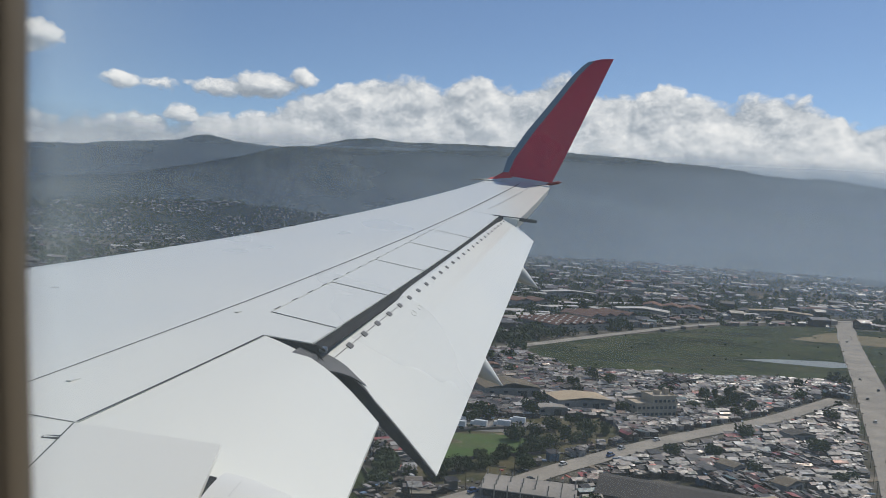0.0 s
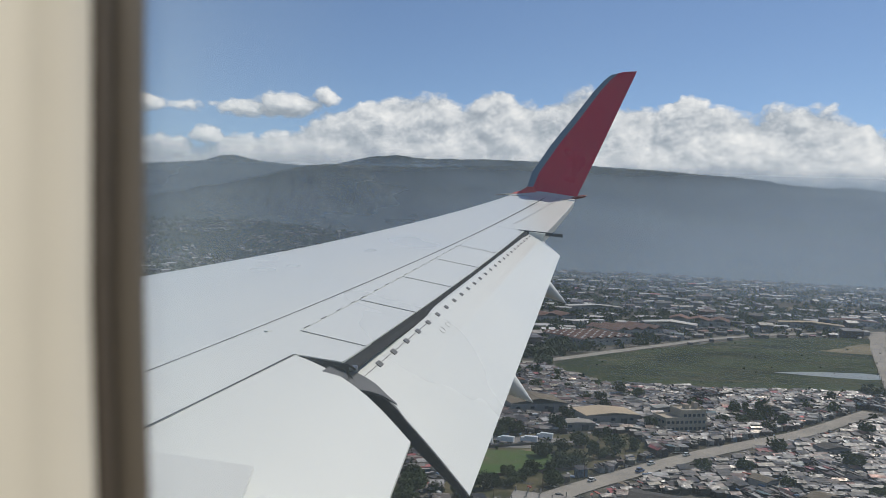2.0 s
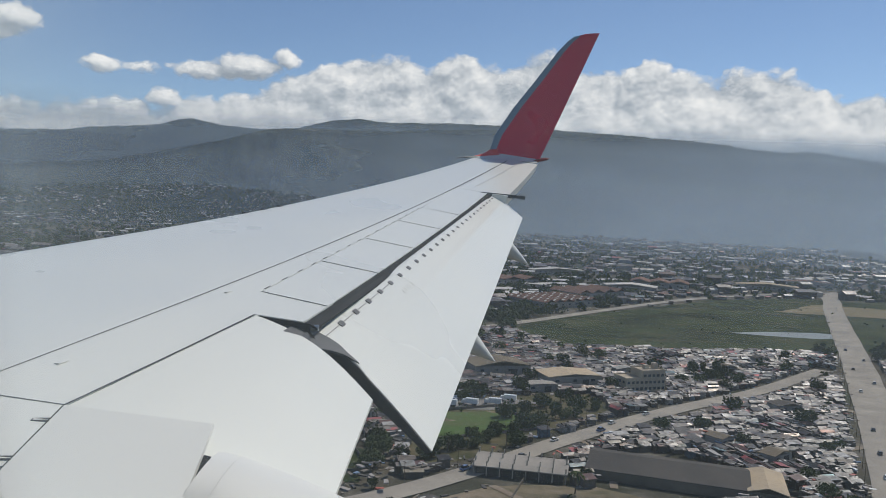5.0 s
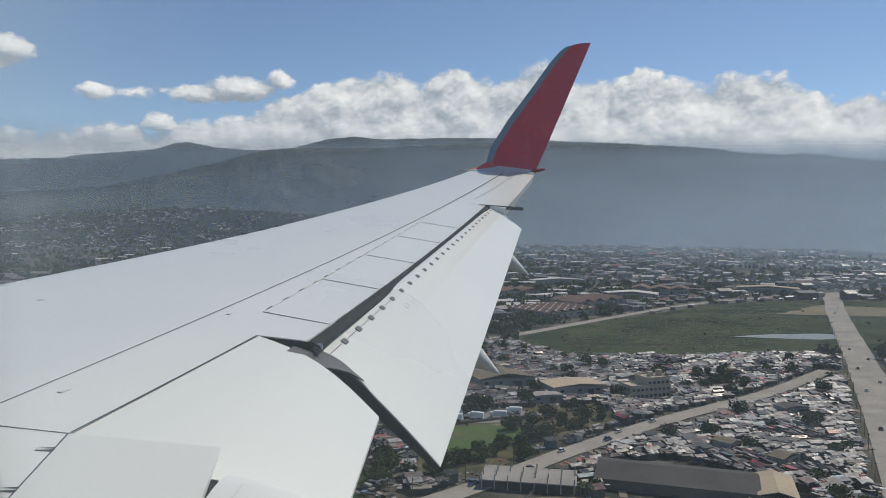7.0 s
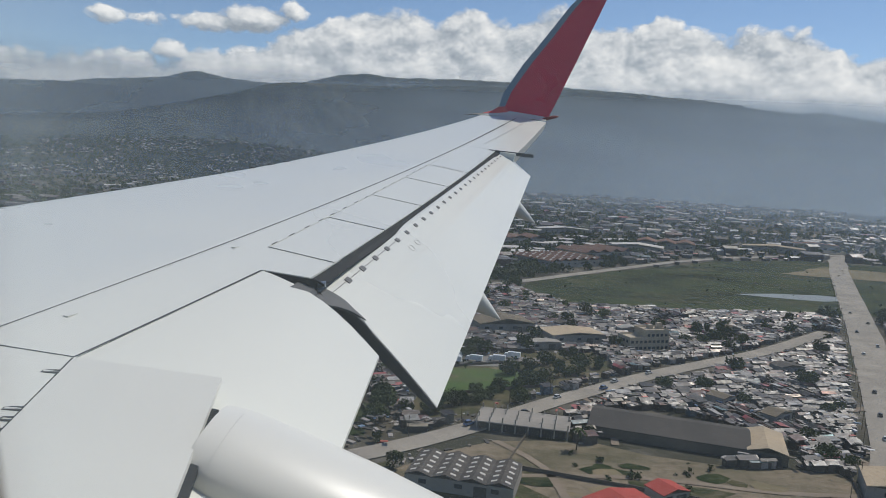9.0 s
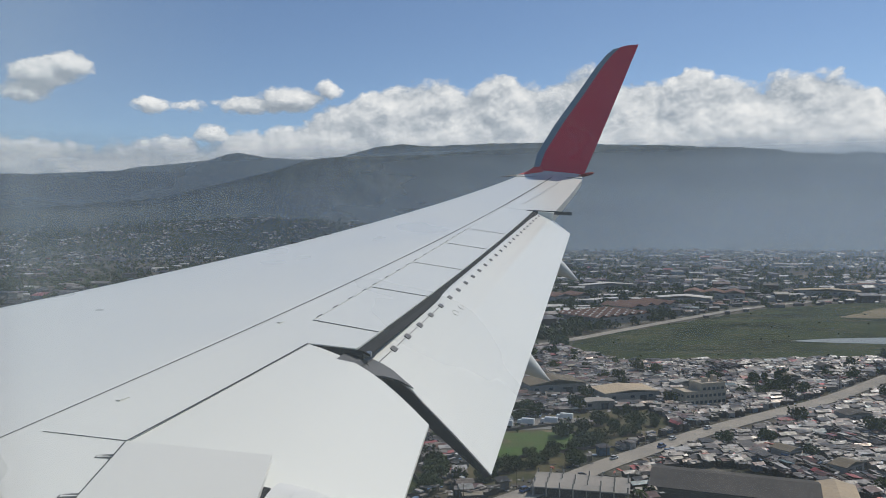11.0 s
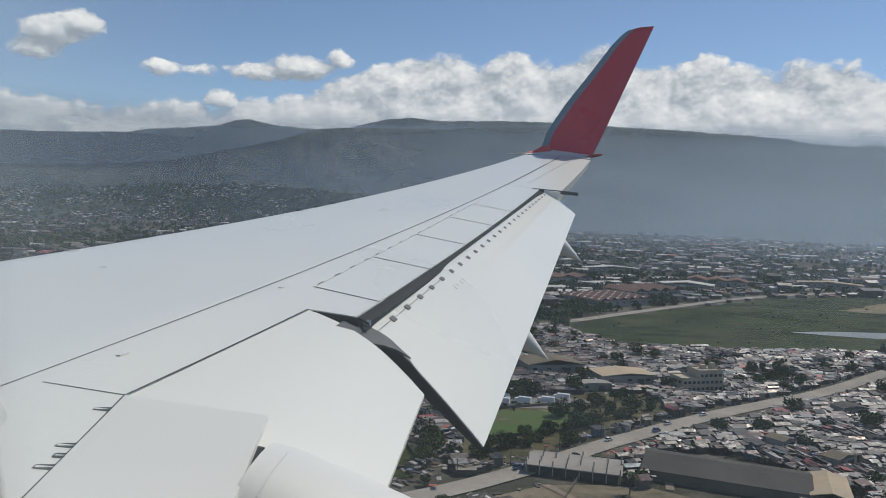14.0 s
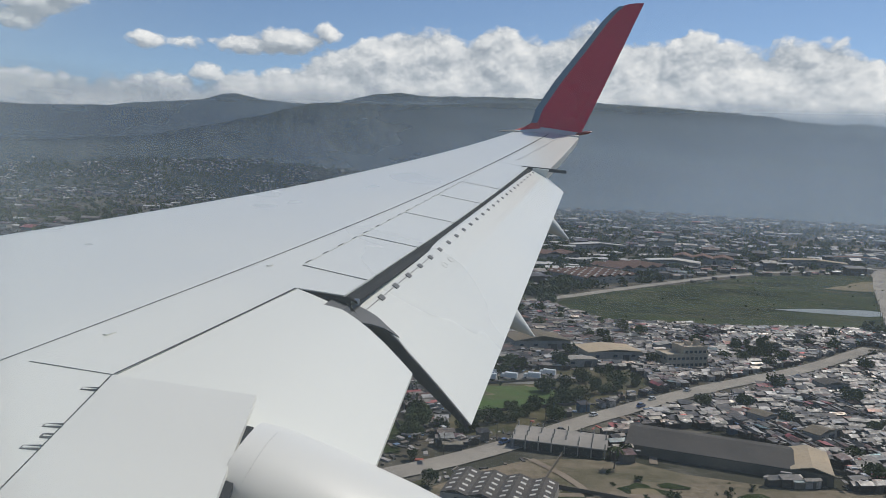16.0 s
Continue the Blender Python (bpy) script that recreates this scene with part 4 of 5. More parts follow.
spots = []
step = 4.3
for iy in range(int(225 / step), int(800 / step)):
    for ix in range(int(-150 / step), int(520 / step)):
        x = ix * step + rng.uniform(-1.5, 1.5) + 3 * noise.noise((ix * 0.2, iy * 0.2, 2))
        y = iy * step * 0.82 + rng.uniform(-0.9, 0.9)
        az, dist = math.degrees(math.atan2(x, y)), math.hypot(x, y)
        if not -14 < az < 40 or dist < 235 or y > 640:
            continue
        if not free(x, y, 2) or any(near_line(x, y, l, 4.5) for l in LANES):
            continue
        green = noise.noise((x * 0.012, y * 0.012, 4))
        if green > 0.5 or (x < 4 and dist < 330 and green > -0.05) or (dist < 262 and rng.random() < 0.5) or rng.random() < 0.04:
            continue
        spots.append((x, y, dist))
spots.sort(key=lambda s: s[2])


def batch(name, items, label, category, mats=(WALL, ROOF)):
    """Many small houses too far off to be told apart, in one mesh."""
    vs, fs, sl = [], [], []
    for x, y, z, turn, s, (wv, wf, rv, rf) in items:
        c, q = math.cos(turn), math.sin(turn)
        for k, (v, f) in enumerate(((wv, wf), (rv, rf))):
            b = len(vs)
            vs += [(x + s * (p[0] * c - p[1] * q), y + s * (p[0] * q + p[1] * c), z + s * p[2]) for p in v]
            fs += [tuple(b + i for i in t) for t in f]
            sl += [k] * len(f)
    return tagged(new(name, mesh_of(name, vs, fs, list(mats), slots=sl)), label, category, kind="stuff")


NEAR = 300
rest = []
for i, (x, y, dist) in enumerate(spots):
    v = VARIANTS[rng.randrange(len(VARIANTS))]
    turn = radians(row_angle(x, y) + rng.uniform(-7, 7))
    s = rng.uniform(0.8, 1.15)
    if i < NEAR:
        h = tagged(new("small_house"), "small low house with rusty sheet-iron roof", "house", "crowded small houses")
        for nm, me in (("wall", v[0]), ("roof", v[1])):
            o = new(nm, me)
            o.parent = h
        h.matrix_world = Matrix.Translation((x, y, GZ + rng.uniform(0, 0.6))) @ Matrix.Rotation(turn, 4, "Z") @ Matrix.Scale(s, 4)
    else:
        rest.append((x, y, GZ + rng.uniform(0, 0.7), turn, s, v[2]))
batch("crowded_houses", rest, "crowded low houses with grey and rusty sheet roofs", "houses")

far_items = []
tries = 0
while len(far_items) < 6500 and tries < 40000:
    tries += 1
    az = rng.uniform(-42, 42)
    dist = 700 * (4000 / 700) ** rng.random()
    x, y = dist * math.sin(radians(az)), dist * math.cos(radians(az))
    town = noise.noise((x * 0.0032, y * 0.0032, 11)) + 0.5 * noise.noise((x * 0.011, y * 0.011, 12))
    if town < -0.05 or not free(x, y, 4):
        continue
    big = rng.random() < 0.16
    s = rng.uniform(1.8, 4.2) if big else rng.uniform(0.9, 1.7)
    far_items.append((x, y, GZ, radians(row_angle(x, y) + rng.uniform(-10, 10)), s, VARIANTS[rng.randrange(len(VARIANTS))][2]))
batch("far_town", far_items, "distant town of low pale and rusty roofs", "houses")


sheds = []
for _ in range(620):
    az, dist = rng.uniform(-40, 42), 760 * (3500 / 760) ** rng.random()
    x, y = dist * math.sin(radians(az)), dist * math.cos(radians(az))
    if not free(x, y, 8):
        continue
    if az < 0 and rng.random() < 0.6:
        continue
    sheds.append((x, y, GZ, radians(rng.uniform(-25, 25)), 1.0, house_shape(rng.uniform(14, 48), rng.uniform(8, 14), rng.uniform(3.5, 6), rng.uniform(0.8, 2.0), False)))
batch("far_sheds", sheds, "long pale sheds scattered through the far town", "sheds", (CONCRETE, PALEROOF))


# trees
def crown_cloud(n, w, h, size, r):
    """Loose leaf clumps, each a bent pair of quads, in an uneven crown."""
    vs, fs = [], []
    lobes = [(r.uniform(-0.5, 0.5) * w, r.uniform(-0.5, 0.5) * w, h * r.uniform(0.34, 1.0), w * r.uniform(0.3, 0.55)) for _ in range(6)]
    for _ in range(n):
        cx, cy, cz, cr = lobes[r.randrange(len(lobes))]
        d = Vector((r.gauss(0, 1), r.gauss(0, 1), r.gauss(0, 0.8))).normalized() * cr * r.uniform(0.6, 1.05)
        p = Vector((cx, cy, cz)) + d
        u = Vector((r.gauss(0, 1), r.gauss(0, 1), r.gauss(0, 1))).normalized()
        k = u.orthogonal().normalized()
        u, k = u * size * r.uniform(0.6, 1.3), k * size * r.uniform(0.6, 1.3)
        b = len(vs)
        lift = u.cross(k).normalized() * size * 0.3
        vs += [p - u - k, p + u - k * 0.6, p + u * 0.8 + k, p - u * 0.7 + k, p + lift]
        fs += [(b, b + 1, b + 4), (b + 1, b + 2, b + 4), (b + 2, b + 3, b + 4), (b + 3, b, b + 4)]
    return vs, fs


def trunk_of(h, w, r):
    rings = []
    for f, k in ((0, 1.3), (0.15, 1.0), (0.5, 0.75), (0.8, 0.4)):
        rings.append([(w * k * math.cos(a) + 0.3 * f * math.sin(f * 4), w * k * math.sin(a), h * f) for a in frange(0, 2 * math.pi, 7)[:-1]])
    bm = loft(rings)
    for i in range(4):
        a = i * 1.6 + r.random()
        b0, b1 = Vector((0, 0, h * 0.4)), Vector((math.cos(a) * h * 0.28, math.sin(a) * h * 0.28, h * (0.68 + 0.06 * i)))
        q = loft([[b0 + Vector((w * 0.4 * math.cos(t), w * 0.4 * math.sin(t), 0)) for t in (0, 2.1, 4.2)], [b1 + Vector((w * 0.15 * math.cos(t), w * 0.15 * math.sin(t), 0)) for t in (0, 2.1, 4.2)]])
        tmp = bpy.data.meshes.new("limb")
        q.to_mesh(tmp)
        q.free()
        bm.from_mesh(tmp)
        bpy.data.meshes.remove(tmp)
    me = bpy.data.meshes.new("trunk")
    bm.to_mesh(me)
    bm.free()
    me.materials.append(BARK)
    return me


TREES = []
for k in range(6):
    r = random.Random(40 + k)
    h, w = r.uniform(5.5, 9), r.uniform(4.5, 7.5)
    vs, fs = crown_cloud(430, w, h, 0.52, r)
    small = crown_cloud(56, w, h, 1.05, r)
    TREES.append((trunk_of(h, 0.22, r), mesh_of("crown", vs, fs, [LEAF]), small))

tree_spots = []
for _ in range(14000):
    az = rng.uniform(-16, 40)
    dist = math.sqrt(rng.uniform(235 ** 2, 720 ** 2))
    x, y = dist * math.sin(radians(az)), dist * math.cos(radians(az))
    if not free(x, y, 1):
        continue
    green = noise.noise((x * 0.012, y * 0.012, 4))
    want = 0.95 if green > 0.5 else 0.07
    if x < 4 and dist < 330 and green > -0.05:
        want = 0.35
    if rng.random() < want * 0.35:
        tree_spots.append((x, y, dist))
tree_spots.sort(key=lambda s: s[2])
tv, tf = [], []


def add_small(x, y, s, k):
    vs, fs = TREES[k][2]
    b, t = len(tv), rng.uniform(0, 6.28)
    c, q = math.cos(t) * s, math.sin(t) * s
    tv.extend((x + p[0] * c - p[1] * q, y + p[0] * q + p[1] * c, GZ + (p[2] - 1.2) * s) for p in vs)
    tf.extend(tuple(b + i for i in f) for f in fs)


for k in range(26):
    f = k / 25
    x, y = 7 + 96 * f + rng.uniform(-3, 3), 297 + 90 * f + rng.uniform(-3, 3) + (26 if k % 3 == 0 and f > 0.45 else 0)
    tree_spots.insert(0, (x, y, 0.0))
for i, (x, y, dist) in enumerate(tree_spots):
    k, s = rng.randrange(6), rng.uniform(0.5, 1.1)
    if i < 190:
        t = tagged(new("tree"), "dark green broad-crowned tree among the houses", "tree", "town trees")
        for nm, me in (("trunk", TREES[k][0]), ("crown", TREES[k][1])):
            o = new(nm, me)
            o.parent = t
        t.matrix_world = Matrix.Translation((x, y, GZ)) @ pose(0, 0, 0, 0, 0, rng.uniform(0, 360)) @ Matrix.Scale(s, 4)
    else:
        add_small(x, y, s, k)
for _ in range(150):
    x, y = rng.uniform(100, 700), rng.uniform(560, 960)
    if inside(x, y, MEADOW):
        add_small(x, y, rng.uniform(0.10, 0.28), rng.randrange(6))
for _ in range(900):
    x, y = rng.uniform(-120, 190), rng.uniform(200, 450)
    if any(inside(x, y, p) for p in NEAR_FIELDS) and noise.noise((x * 0.03, y * 0.03, 31)) > 0.12 and not near_line(x, y, ROAD_NEAR, 7):
        add_small(x, y, rng.uniform(0.10, 0.34), rng.randrange(6))
n_far = 0
for _ in range(40000):
    az = rng.uniform(-42, 42)
    dist = 640 * (3900 / 640) ** rng.random()
    x, y = dist * math.sin(radians(az)), dist * math.cos(radians(az))
    town = noise.noise((x * 0.0032, y * 0.0032, 11)) + 0.5 * noise.noise((x * 0.011, y * 0.011, 12))
    if not free(x, y, 2) or (town > 0.1 and rng.random() < 0.6):
        continue
    add_small(x, y, rng.uniform(0.7, 1.5), rng.randrange(6))
    n_far += 1
    if n_far > 8500:
        break
tagged(new("far_trees", mesh_of("far_trees", tv, tf, [LEAF])), "scattered dark trees between fields and roofs", "trees", kind="stuff")


# yard clutter: sheets, tanks, crates and sheds too small to tell apart; white ones double as sun glints
cv, cf = [], []
for _ in range(15000):
    az = rng.uniform(-16, 40)
    dist = math.sqrt(rng.uniform(235 ** 2, 640 ** 2))
    x, y = dist * math.sin(radians(az)), dist * math.cos(radians(az))
    if not free(x, y, 0):
        continue
    w, d, h, t = rng.uniform(0.5, 2.2), rng.uniform(0.25, 0.9), rng.uniform(0.1, 0.7), rng.uniform(0, 3.14)
    z0 = GZ + (rng.uniform(2.6, 3.4) if rng.random() < 0.6 else 0.0)
    k, q = math.cos(t), math.sin(t)
    n0 = len(cv)
    for zz in (z0, z0 + h):
        cv += [(x + u * w * k - v * d * q, y + u * w * q + v * d * k, zz) for u, v in ((-1, -1), (1, -1), (1, 1), (-1, 1))]
    cf += [tuple(n0 + i for i in f) for f in ((4, 5, 6, 7), (0, 1, 5, 4), (1, 2, 6, 5), (2, 3, 7, 6), (3, 0, 4, 7))]


def clutter_mat():
    m = Mat("yard_clutter")
    # The near-white share paints in glints of sun on the roofs.
    c = m.ramp(mixed_random(m), [(0.0, (0.05, 0.045, 0.04)), (0.3, (0.16, 0.13, 0.10)), (0.55, (0.30, 0.27, 0.24)), (0.91, (0.60, 0.59, 0.57)), (0.95, (0.12, 0.18, 0.26)), (0.975, (0.35, 0.09, 0.06))], "CONSTANT")
    return m.surface(c, 0.7)


tagged(new("yard_clutter", mesh_of("yard_clutter", cv, cf, [clutter_mat()])), "scattered sheets, tanks and crates between houses, the white ones as sun glints", "clutter", kind="stuff")


# boundary walls of yards


def boundary_wall(x, y, w, d, turn):
    o = tagged(new("boundary_wall"), "low brown-grey block wall round a yard", "wall", "yard walls")
    for px, py, sx, sy in ((0, -d / 2, w, 0.3), (0, d / 2, w, 0.3), (-w / 2, 0, 0.3, d - 0.32), (w / 2, 0, 0.3, d - 0.32)):
        part("wall_side", box_bm(sx, sy, 1.5, 0.0, (px, py, 0.75)), MUDWALL, o)
    o.matrix_world = Matrix.Translation((x, y, GZ)) @ pose(0, 0, 0, 0, 0, turn)


for x, y, w, d, turn in ((34, 356, 60, 42, 22), (138, 430, 42, 34, 16), (-31, 300, 38, 38, 16), (101, 258, 112, 60, -21)):
    boundary_wall(x, y, w, d, turn)


# utility poles along the near road
def utility_pole():
    o = tagged(new("utility_pole"), "thin wooden utility pole with a crossarm", "pole", "roadside poles")
    part("post", spindle((0, 0, -0.3), (0, 0.02, 8.5), 0.14, [(0, 1), (0.5, 0.85), (1, 0.65)], 1, 8), BARK, o)
    part("crossarm", box_bm(1.8, 0.12, 0.14, 0.02, (0, 0, 7.9)), BARK, o)
    return o


def by_road(line, k, off):
    (x0, y0), (x1, y1) = line[k], line[k + 1]
    d = Vector((x1 - x0, y1 - y0)).normalized()
    return x0 - d.y * off, y0 + d.x * off, math.degrees(math.atan2(d.y, d.x))


first = None
for line, off in ((ROAD_NEAR, 6.0), (ROAD_RIGHT, 12.5)):
    for k in range(1, min(len(line) - 1, 44), 2):
        x, y, a = by_road(line, k, off)
        m = Matrix.Translation((x, y, GZ)) @ pose(0, 0, 0, 0, 0, a + 90)
        if first is None:
            first = utility_pole()
            first.matrix_world = m
        else:
            copy_thing(first, m)


# parked and standing vehicles
def car(color, w, l, h, label):
    o = tagged(new("car"), label, "car", "vehicles on the roads")
    body = [[(s * w / 2, y, z) for s in (-1, 1)] for y, z in ((-l / 2, 0.35), (-l / 2, h * 0.52), (-l * 0.22, h * 0.58), (l * 0.3, h * 0.58), (l / 2, h * 0.5), (l / 2, 0.35))]
    part("body", loft([[p[0] for p in body], [p[1] for p in body]]), color, o)
    top = [(-l * 0.42, h * 0.58), (-l * 0.3, h), (l * 0.12, h), (l * 0.28, h * 0.585)]
    part("cabin", loft([[(s * w * 0.44, y, z + 0.004) for y, z in top] for s in (-1, 1)]), SEAM, o)
    part("roof_panel", box_bm(w * 0.84, l * 0.4, 0.05, 0.0, (0, -l * 0.09, h + 0.03)), color, o)
    for sx in (-1, 1):
        for sy in (-0.3, 0.3):
            part("wheel", spindle((sx * w * 0.5 - 0.1, sy * l, 0.32), (sx * w * 0.5 + 0.1, sy * l, 0.32), 0.32, [(0, 0.9), (0.1, 1), (0.9, 1), (1, 0.9)], 1, 10), SEAM, o)
    return o


def truck(label):
    o = tagged(new("truck"), label, "truck", "trucks in the yard")
    part("cargo_box", box_bm(2.4, 6.5, 2.6, 0.06, (0, -1.2, 2.2)), CARPAINT[0], o)
    part("cab", loft([[(s * 1.1, y, z) for y, z in ((2.2, 0.6), (4.3, 0.6), (4.3, 1.7), (3.8, 2.6), (2.2, 2.6))] for s in (-1, 1)]), CARPAINT[0], o)
    part("windscreen", box_bm(2.0, 0.06, 0.8, 0.0, (0, 4.1, 2.15)), SEAM, o)
    for sx in (-1, 1):
        for py in (-3.2, -1.8, 3.2):
            part("wheel", spindle((sx * 1.0 - 0.14, py, 0.5), (sx * 1.0 + 0.14, py, 0.5), 0.5, [(0, 0.9), (0.1, 1), (0.9, 1), (1, 0.9)], 1, 10), SEAM, o)
    return o


CARPAINT = [plain("car_white", (0.7, 0.7, 0.68), 0.3, 0, 0.05), plain("car_blue", (0.07, 0.12, 0.25), 0.3, 0, 0.05), plain("car_dark", (0.03, 0.03, 0.035), 0.3, 0, 0.05)]
TRUCK = truck("white box truck parked in the yard")
TRUCK.matrix_world = Matrix.Translation((28, 385, GZ + 0.3)) @ pose(0, 0, 0, 0, 0, 70)
for x, y, a in ((39, 388, 68), (51, 390, 75), (60, 398, 70), (32, 394, 160)):
    copy_thing(TRUCK, Matrix.Translation((x, y, GZ + 0.3)) @ pose(0, 0, 0, 0, 0, a))
CARS = [car(CARPAINT[0], 1.75, 4.3, 1.5, "white car on the dusty road"), car(CARPAINT[1], 1.8, 4.8, 1.95, "blue and dark minibus on the road"), car(CARPAINT[2], 1.75, 4.3, 1.5, "dark car on the dusty road")]
used = set()
for line, off, ks in ((ROAD_NEAR, 2.0, (6, 9, 13, 17, 20, 22)), (ROAD_NEAR, -2.2, (8, 15, 19)), (ROAD_RIGHT, 4.5, (3, 6, 9, 12, 18, 23, 29)), (ROAD_RIGHT, -5.0, (5, 8, 14, 20, 26))):
    for k in ks:
        if k + 1 >= len(line):
            continue
        x, y, a = by_road(line, k, off)
        m = Matrix.Translation((x, y, GZ + 0.56)) @ pose(0, 0, 0, 0, 0, a - 90)
        i = rng.randrange(3)
        if i not in used:
            used.add(i)
            CARS[i].matrix_world = m
        else:
            copy_thing(CARS[i], m)
for i in set(range(3)) - used:
    CARS[i].matrix_world = Matrix.Translation((90 + 3 * i, 268, GZ + 0.3))


# one palm in the bare yard
def palm(x, y):
    o = tagged(new("palm_tree"), "tall palm tree in a bare yard", "tree")
    part("trunk", spindle((0, 0, -0.2), (0.5, 0.2, 8.0), 0.25, [(0, 1.2), (0.1, 1), (0.6, 0.8), (1, 0.7)], 1, 8), BARK, o)
    bm = bmesh.new()
    r = random.Random(3)
    for i in range(22):
        a, up = i * 2.4, r.uniform(-0.3, 0.9)
        prev = None
        for k in range(6):
            f = k / 5
            p = Vector((0.5 + math.cos(a) * 3.4 * f, 0.2 + math.sin(a) * 3.4 * f, 8.0 + up * 2.2 * f - 2.6 * f * f))
            s = Vector((-math.sin(a), math.cos(a), 0)) * 0.35 * math.sin(math.pi * (0.12 + 0.86 * f))
            row = [bm.verts.new(p - s - Vector((0, 0, 0.15))), bm.verts.new(p), bm.verts.new(p + s - Vector((0, 0, 0.15)))]
            if prev:
                bm.faces.new((prev[0], prev[1], row[1], row[0]))
                bm.faces.new((prev[1], prev[2], row[2], row[1]))
            prev = row
    part("crown", bm, LEAF, o)
    o.matrix_world = Matrix.Translation((x, y, GZ))


palm(66, 268)

# ---------------------------------------------------------------- mountains, haze and clouds
def mountain_mat(name, a, b):
    m = Mat(name)
    v = m.coord("Object")
    n1, n2 = m.noise(v, 0.004, 6, 0.6), m.noise(v, 0.02, 5, 0.6)
    c = m.mix(m.span(n1, 0.40, 0.62), rgb(*a), rgb(*b))
    c = m.mix(m.span(n2, 0.45, 0.70, 0, 0.7), c, rgb(*(k * 0.5 for k in a)))
    n3 = m.noise(m.coord("Object", (1, 1, 2.5)), 0.011, 6, 0.65)
    c = m.mix(m.span(n3, 0.58, 0.70, 0, 0.55), c, rgb(0.17, 0.155, 0.12))
    return m.surface(c, 1.0, 0.0, m.bump(n2, 0.8, 16))


MOUNT = mountain_mat("forested_slope", (0.024, 0.036, 0.028), (0.085, 0.090, 0.075))


def pick(table, x):
    for (x0, y0), (x1, y1) in zip(table, table[1:]):
        if x <= x1:
            f = max(0.0, (x - x0) / (x1 - x0))
            return y0 + (y1 - y0) * f
    return table[-1][1]


FAR_RIDGE = [(-60, 3.2), (-34, 3.6), (-27.3, 3.8), (-23, 4.1), (-21.3, 4.45), (-17.4, 4.85), (-15.9, 5.35), (-15.1, 5.5), (-13.2, 5.2), (-11, 5.05), (-8.5, 5.1), (-7, 5.5), (-5.2, 6.0), (-3.3, 6.2), (-1.1, 6.05), (3.1, 6.2), (7.9, 6.2), (13, 5.9), (15.4, 5.8), (22.6, 5.1), (25.4, 4.7), (32, 4.2), (60, 3.6)]
NEAR_RIDGE = [(-60, 1.2), (-34, 1.4), (-27.3, 1.6), (-20.6, 2.25), (-17, 3.1), (-12, 4.4), (-10.5, 4.95), (-8.5, 5.25), (-5.2, 5.35), (-1.1, 5.45), (3.1, 5.75), (6.9, 5.85), (12.2, 5.8), (15.4, 5.8), (18.2, 5.6), (19.8, 5.5), (22.2, 5.3), (24.6, 4.9), (27.1, 4.7), (28.1, 4.82), (30.8, 4.4), (32.4, 4.2), (60, 3.4)]


def range_mesh(name, table, r0, r1, label, seed):
    """A mountain side that climbs from the plain at r0 to its crest at r1, with spurs and gullies."""
    na, nr = 620, 30
    vs, fs = [], []
    for i in range(na + 1):
        az = -62 + 124 * i / na
        crest = math.tan(radians(pick(table, az))) * r1 + 4 * noise.noise((az * 0.8, seed, 0)) + 4 * noise.noise((az * 2.3, seed, 3)) + 3 * noise.noise((az * 6.0, seed, 5)) + 2 * noise.noise((az * 14.0, seed, 7))
        for j in range(nr + 2):
            f = min(j / nr, 1.0)
            r = r0 + (r1 - r0) * f + (140 if j > nr else 0)
            px, py = r * math.sin(radians(az)) / 420, r * math.cos(radians(az)) / 420
            spur = noise.noise((px, py, seed)) * 0.20 + noise.noise((px * 2.6, py * 2.6, seed + 3)) * 0.13 + noise.noise((px * 6, py * 6, seed + 6)) * 0.07
            z = GZ - 2 + (crest - GZ) * (f ** 1.2 + spur * math.sin(math.pi * f) * 0.9) - (60 if j > nr else 0)
            vs.append((r * math.sin(radians(az)), r * math.cos(radians(az)), z))
    k = nr + 2
    for i in range(na):
        for j in range(k - 1):
            fs.append((i * k + j, (i + 1) * k + j, (i + 1) * k + j + 1, i * k + j + 1))
    return tagged(new(name, mesh_of(name, vs, fs, [MOUNT], True)), label, "mountains", kind="structure")


def slope_z(table, r0, r1, seed, az, f):
    """Height of a mountain side at a bearing and a share f of the way up."""
    crest = math.tan(radians(pick(table, az))) * r1 + 4 * noise.noise((az * 0.8, seed, 0)) + 4 * noise.noise((az * 2.3, seed, 3)) + 3 * noise.noise((az * 6.0, seed, 5)) + 2 * noise.noise((az * 14.0, seed, 7))
    r = r0 + (r1 - r0) * f
    px, py = r * math.sin(radians(az)) / 420, r * math.cos(radians(az)) / 420
    spur = noise.noise((px, py, seed)) * 0.20 + noise.noise((px * 2.6, py * 2.6, seed + 3)) * 0.13 + noise.noise((px * 6, py * 6, seed + 6)) * 0.07
    return r, GZ - 2 + (crest - GZ) * (f ** 1.2 + spur * math.sin(math.pi * f) * 0.9)


hill = []
for _ in range(5200):
    az, f = rng.uniform(-44, 44), 0.62 * rng.random() ** 1.7
    if rng.random() > (0.75 if az < -2 else 0.24) * (0.7 + 0.9 * noise.noise((az * 0.2, f * 3, 21))):
        continue
    r, z = slope_z(NEAR_RIDGE, 3350, 4000, 5.0, az, f)
    hill.append((r * math.sin(radians(az)), r * math.cos(radians(az)), z - 1.5, rng.uniform(0, 3.1), rng.uniform(0.8, 1.9), VARIANTS[rng.randrange(len(VARIANTS))][2]))
batch("hillside_houses", hill, "tiny scattered houses on the lower mountain slopes", "houses", (WALL, PALEROOF))
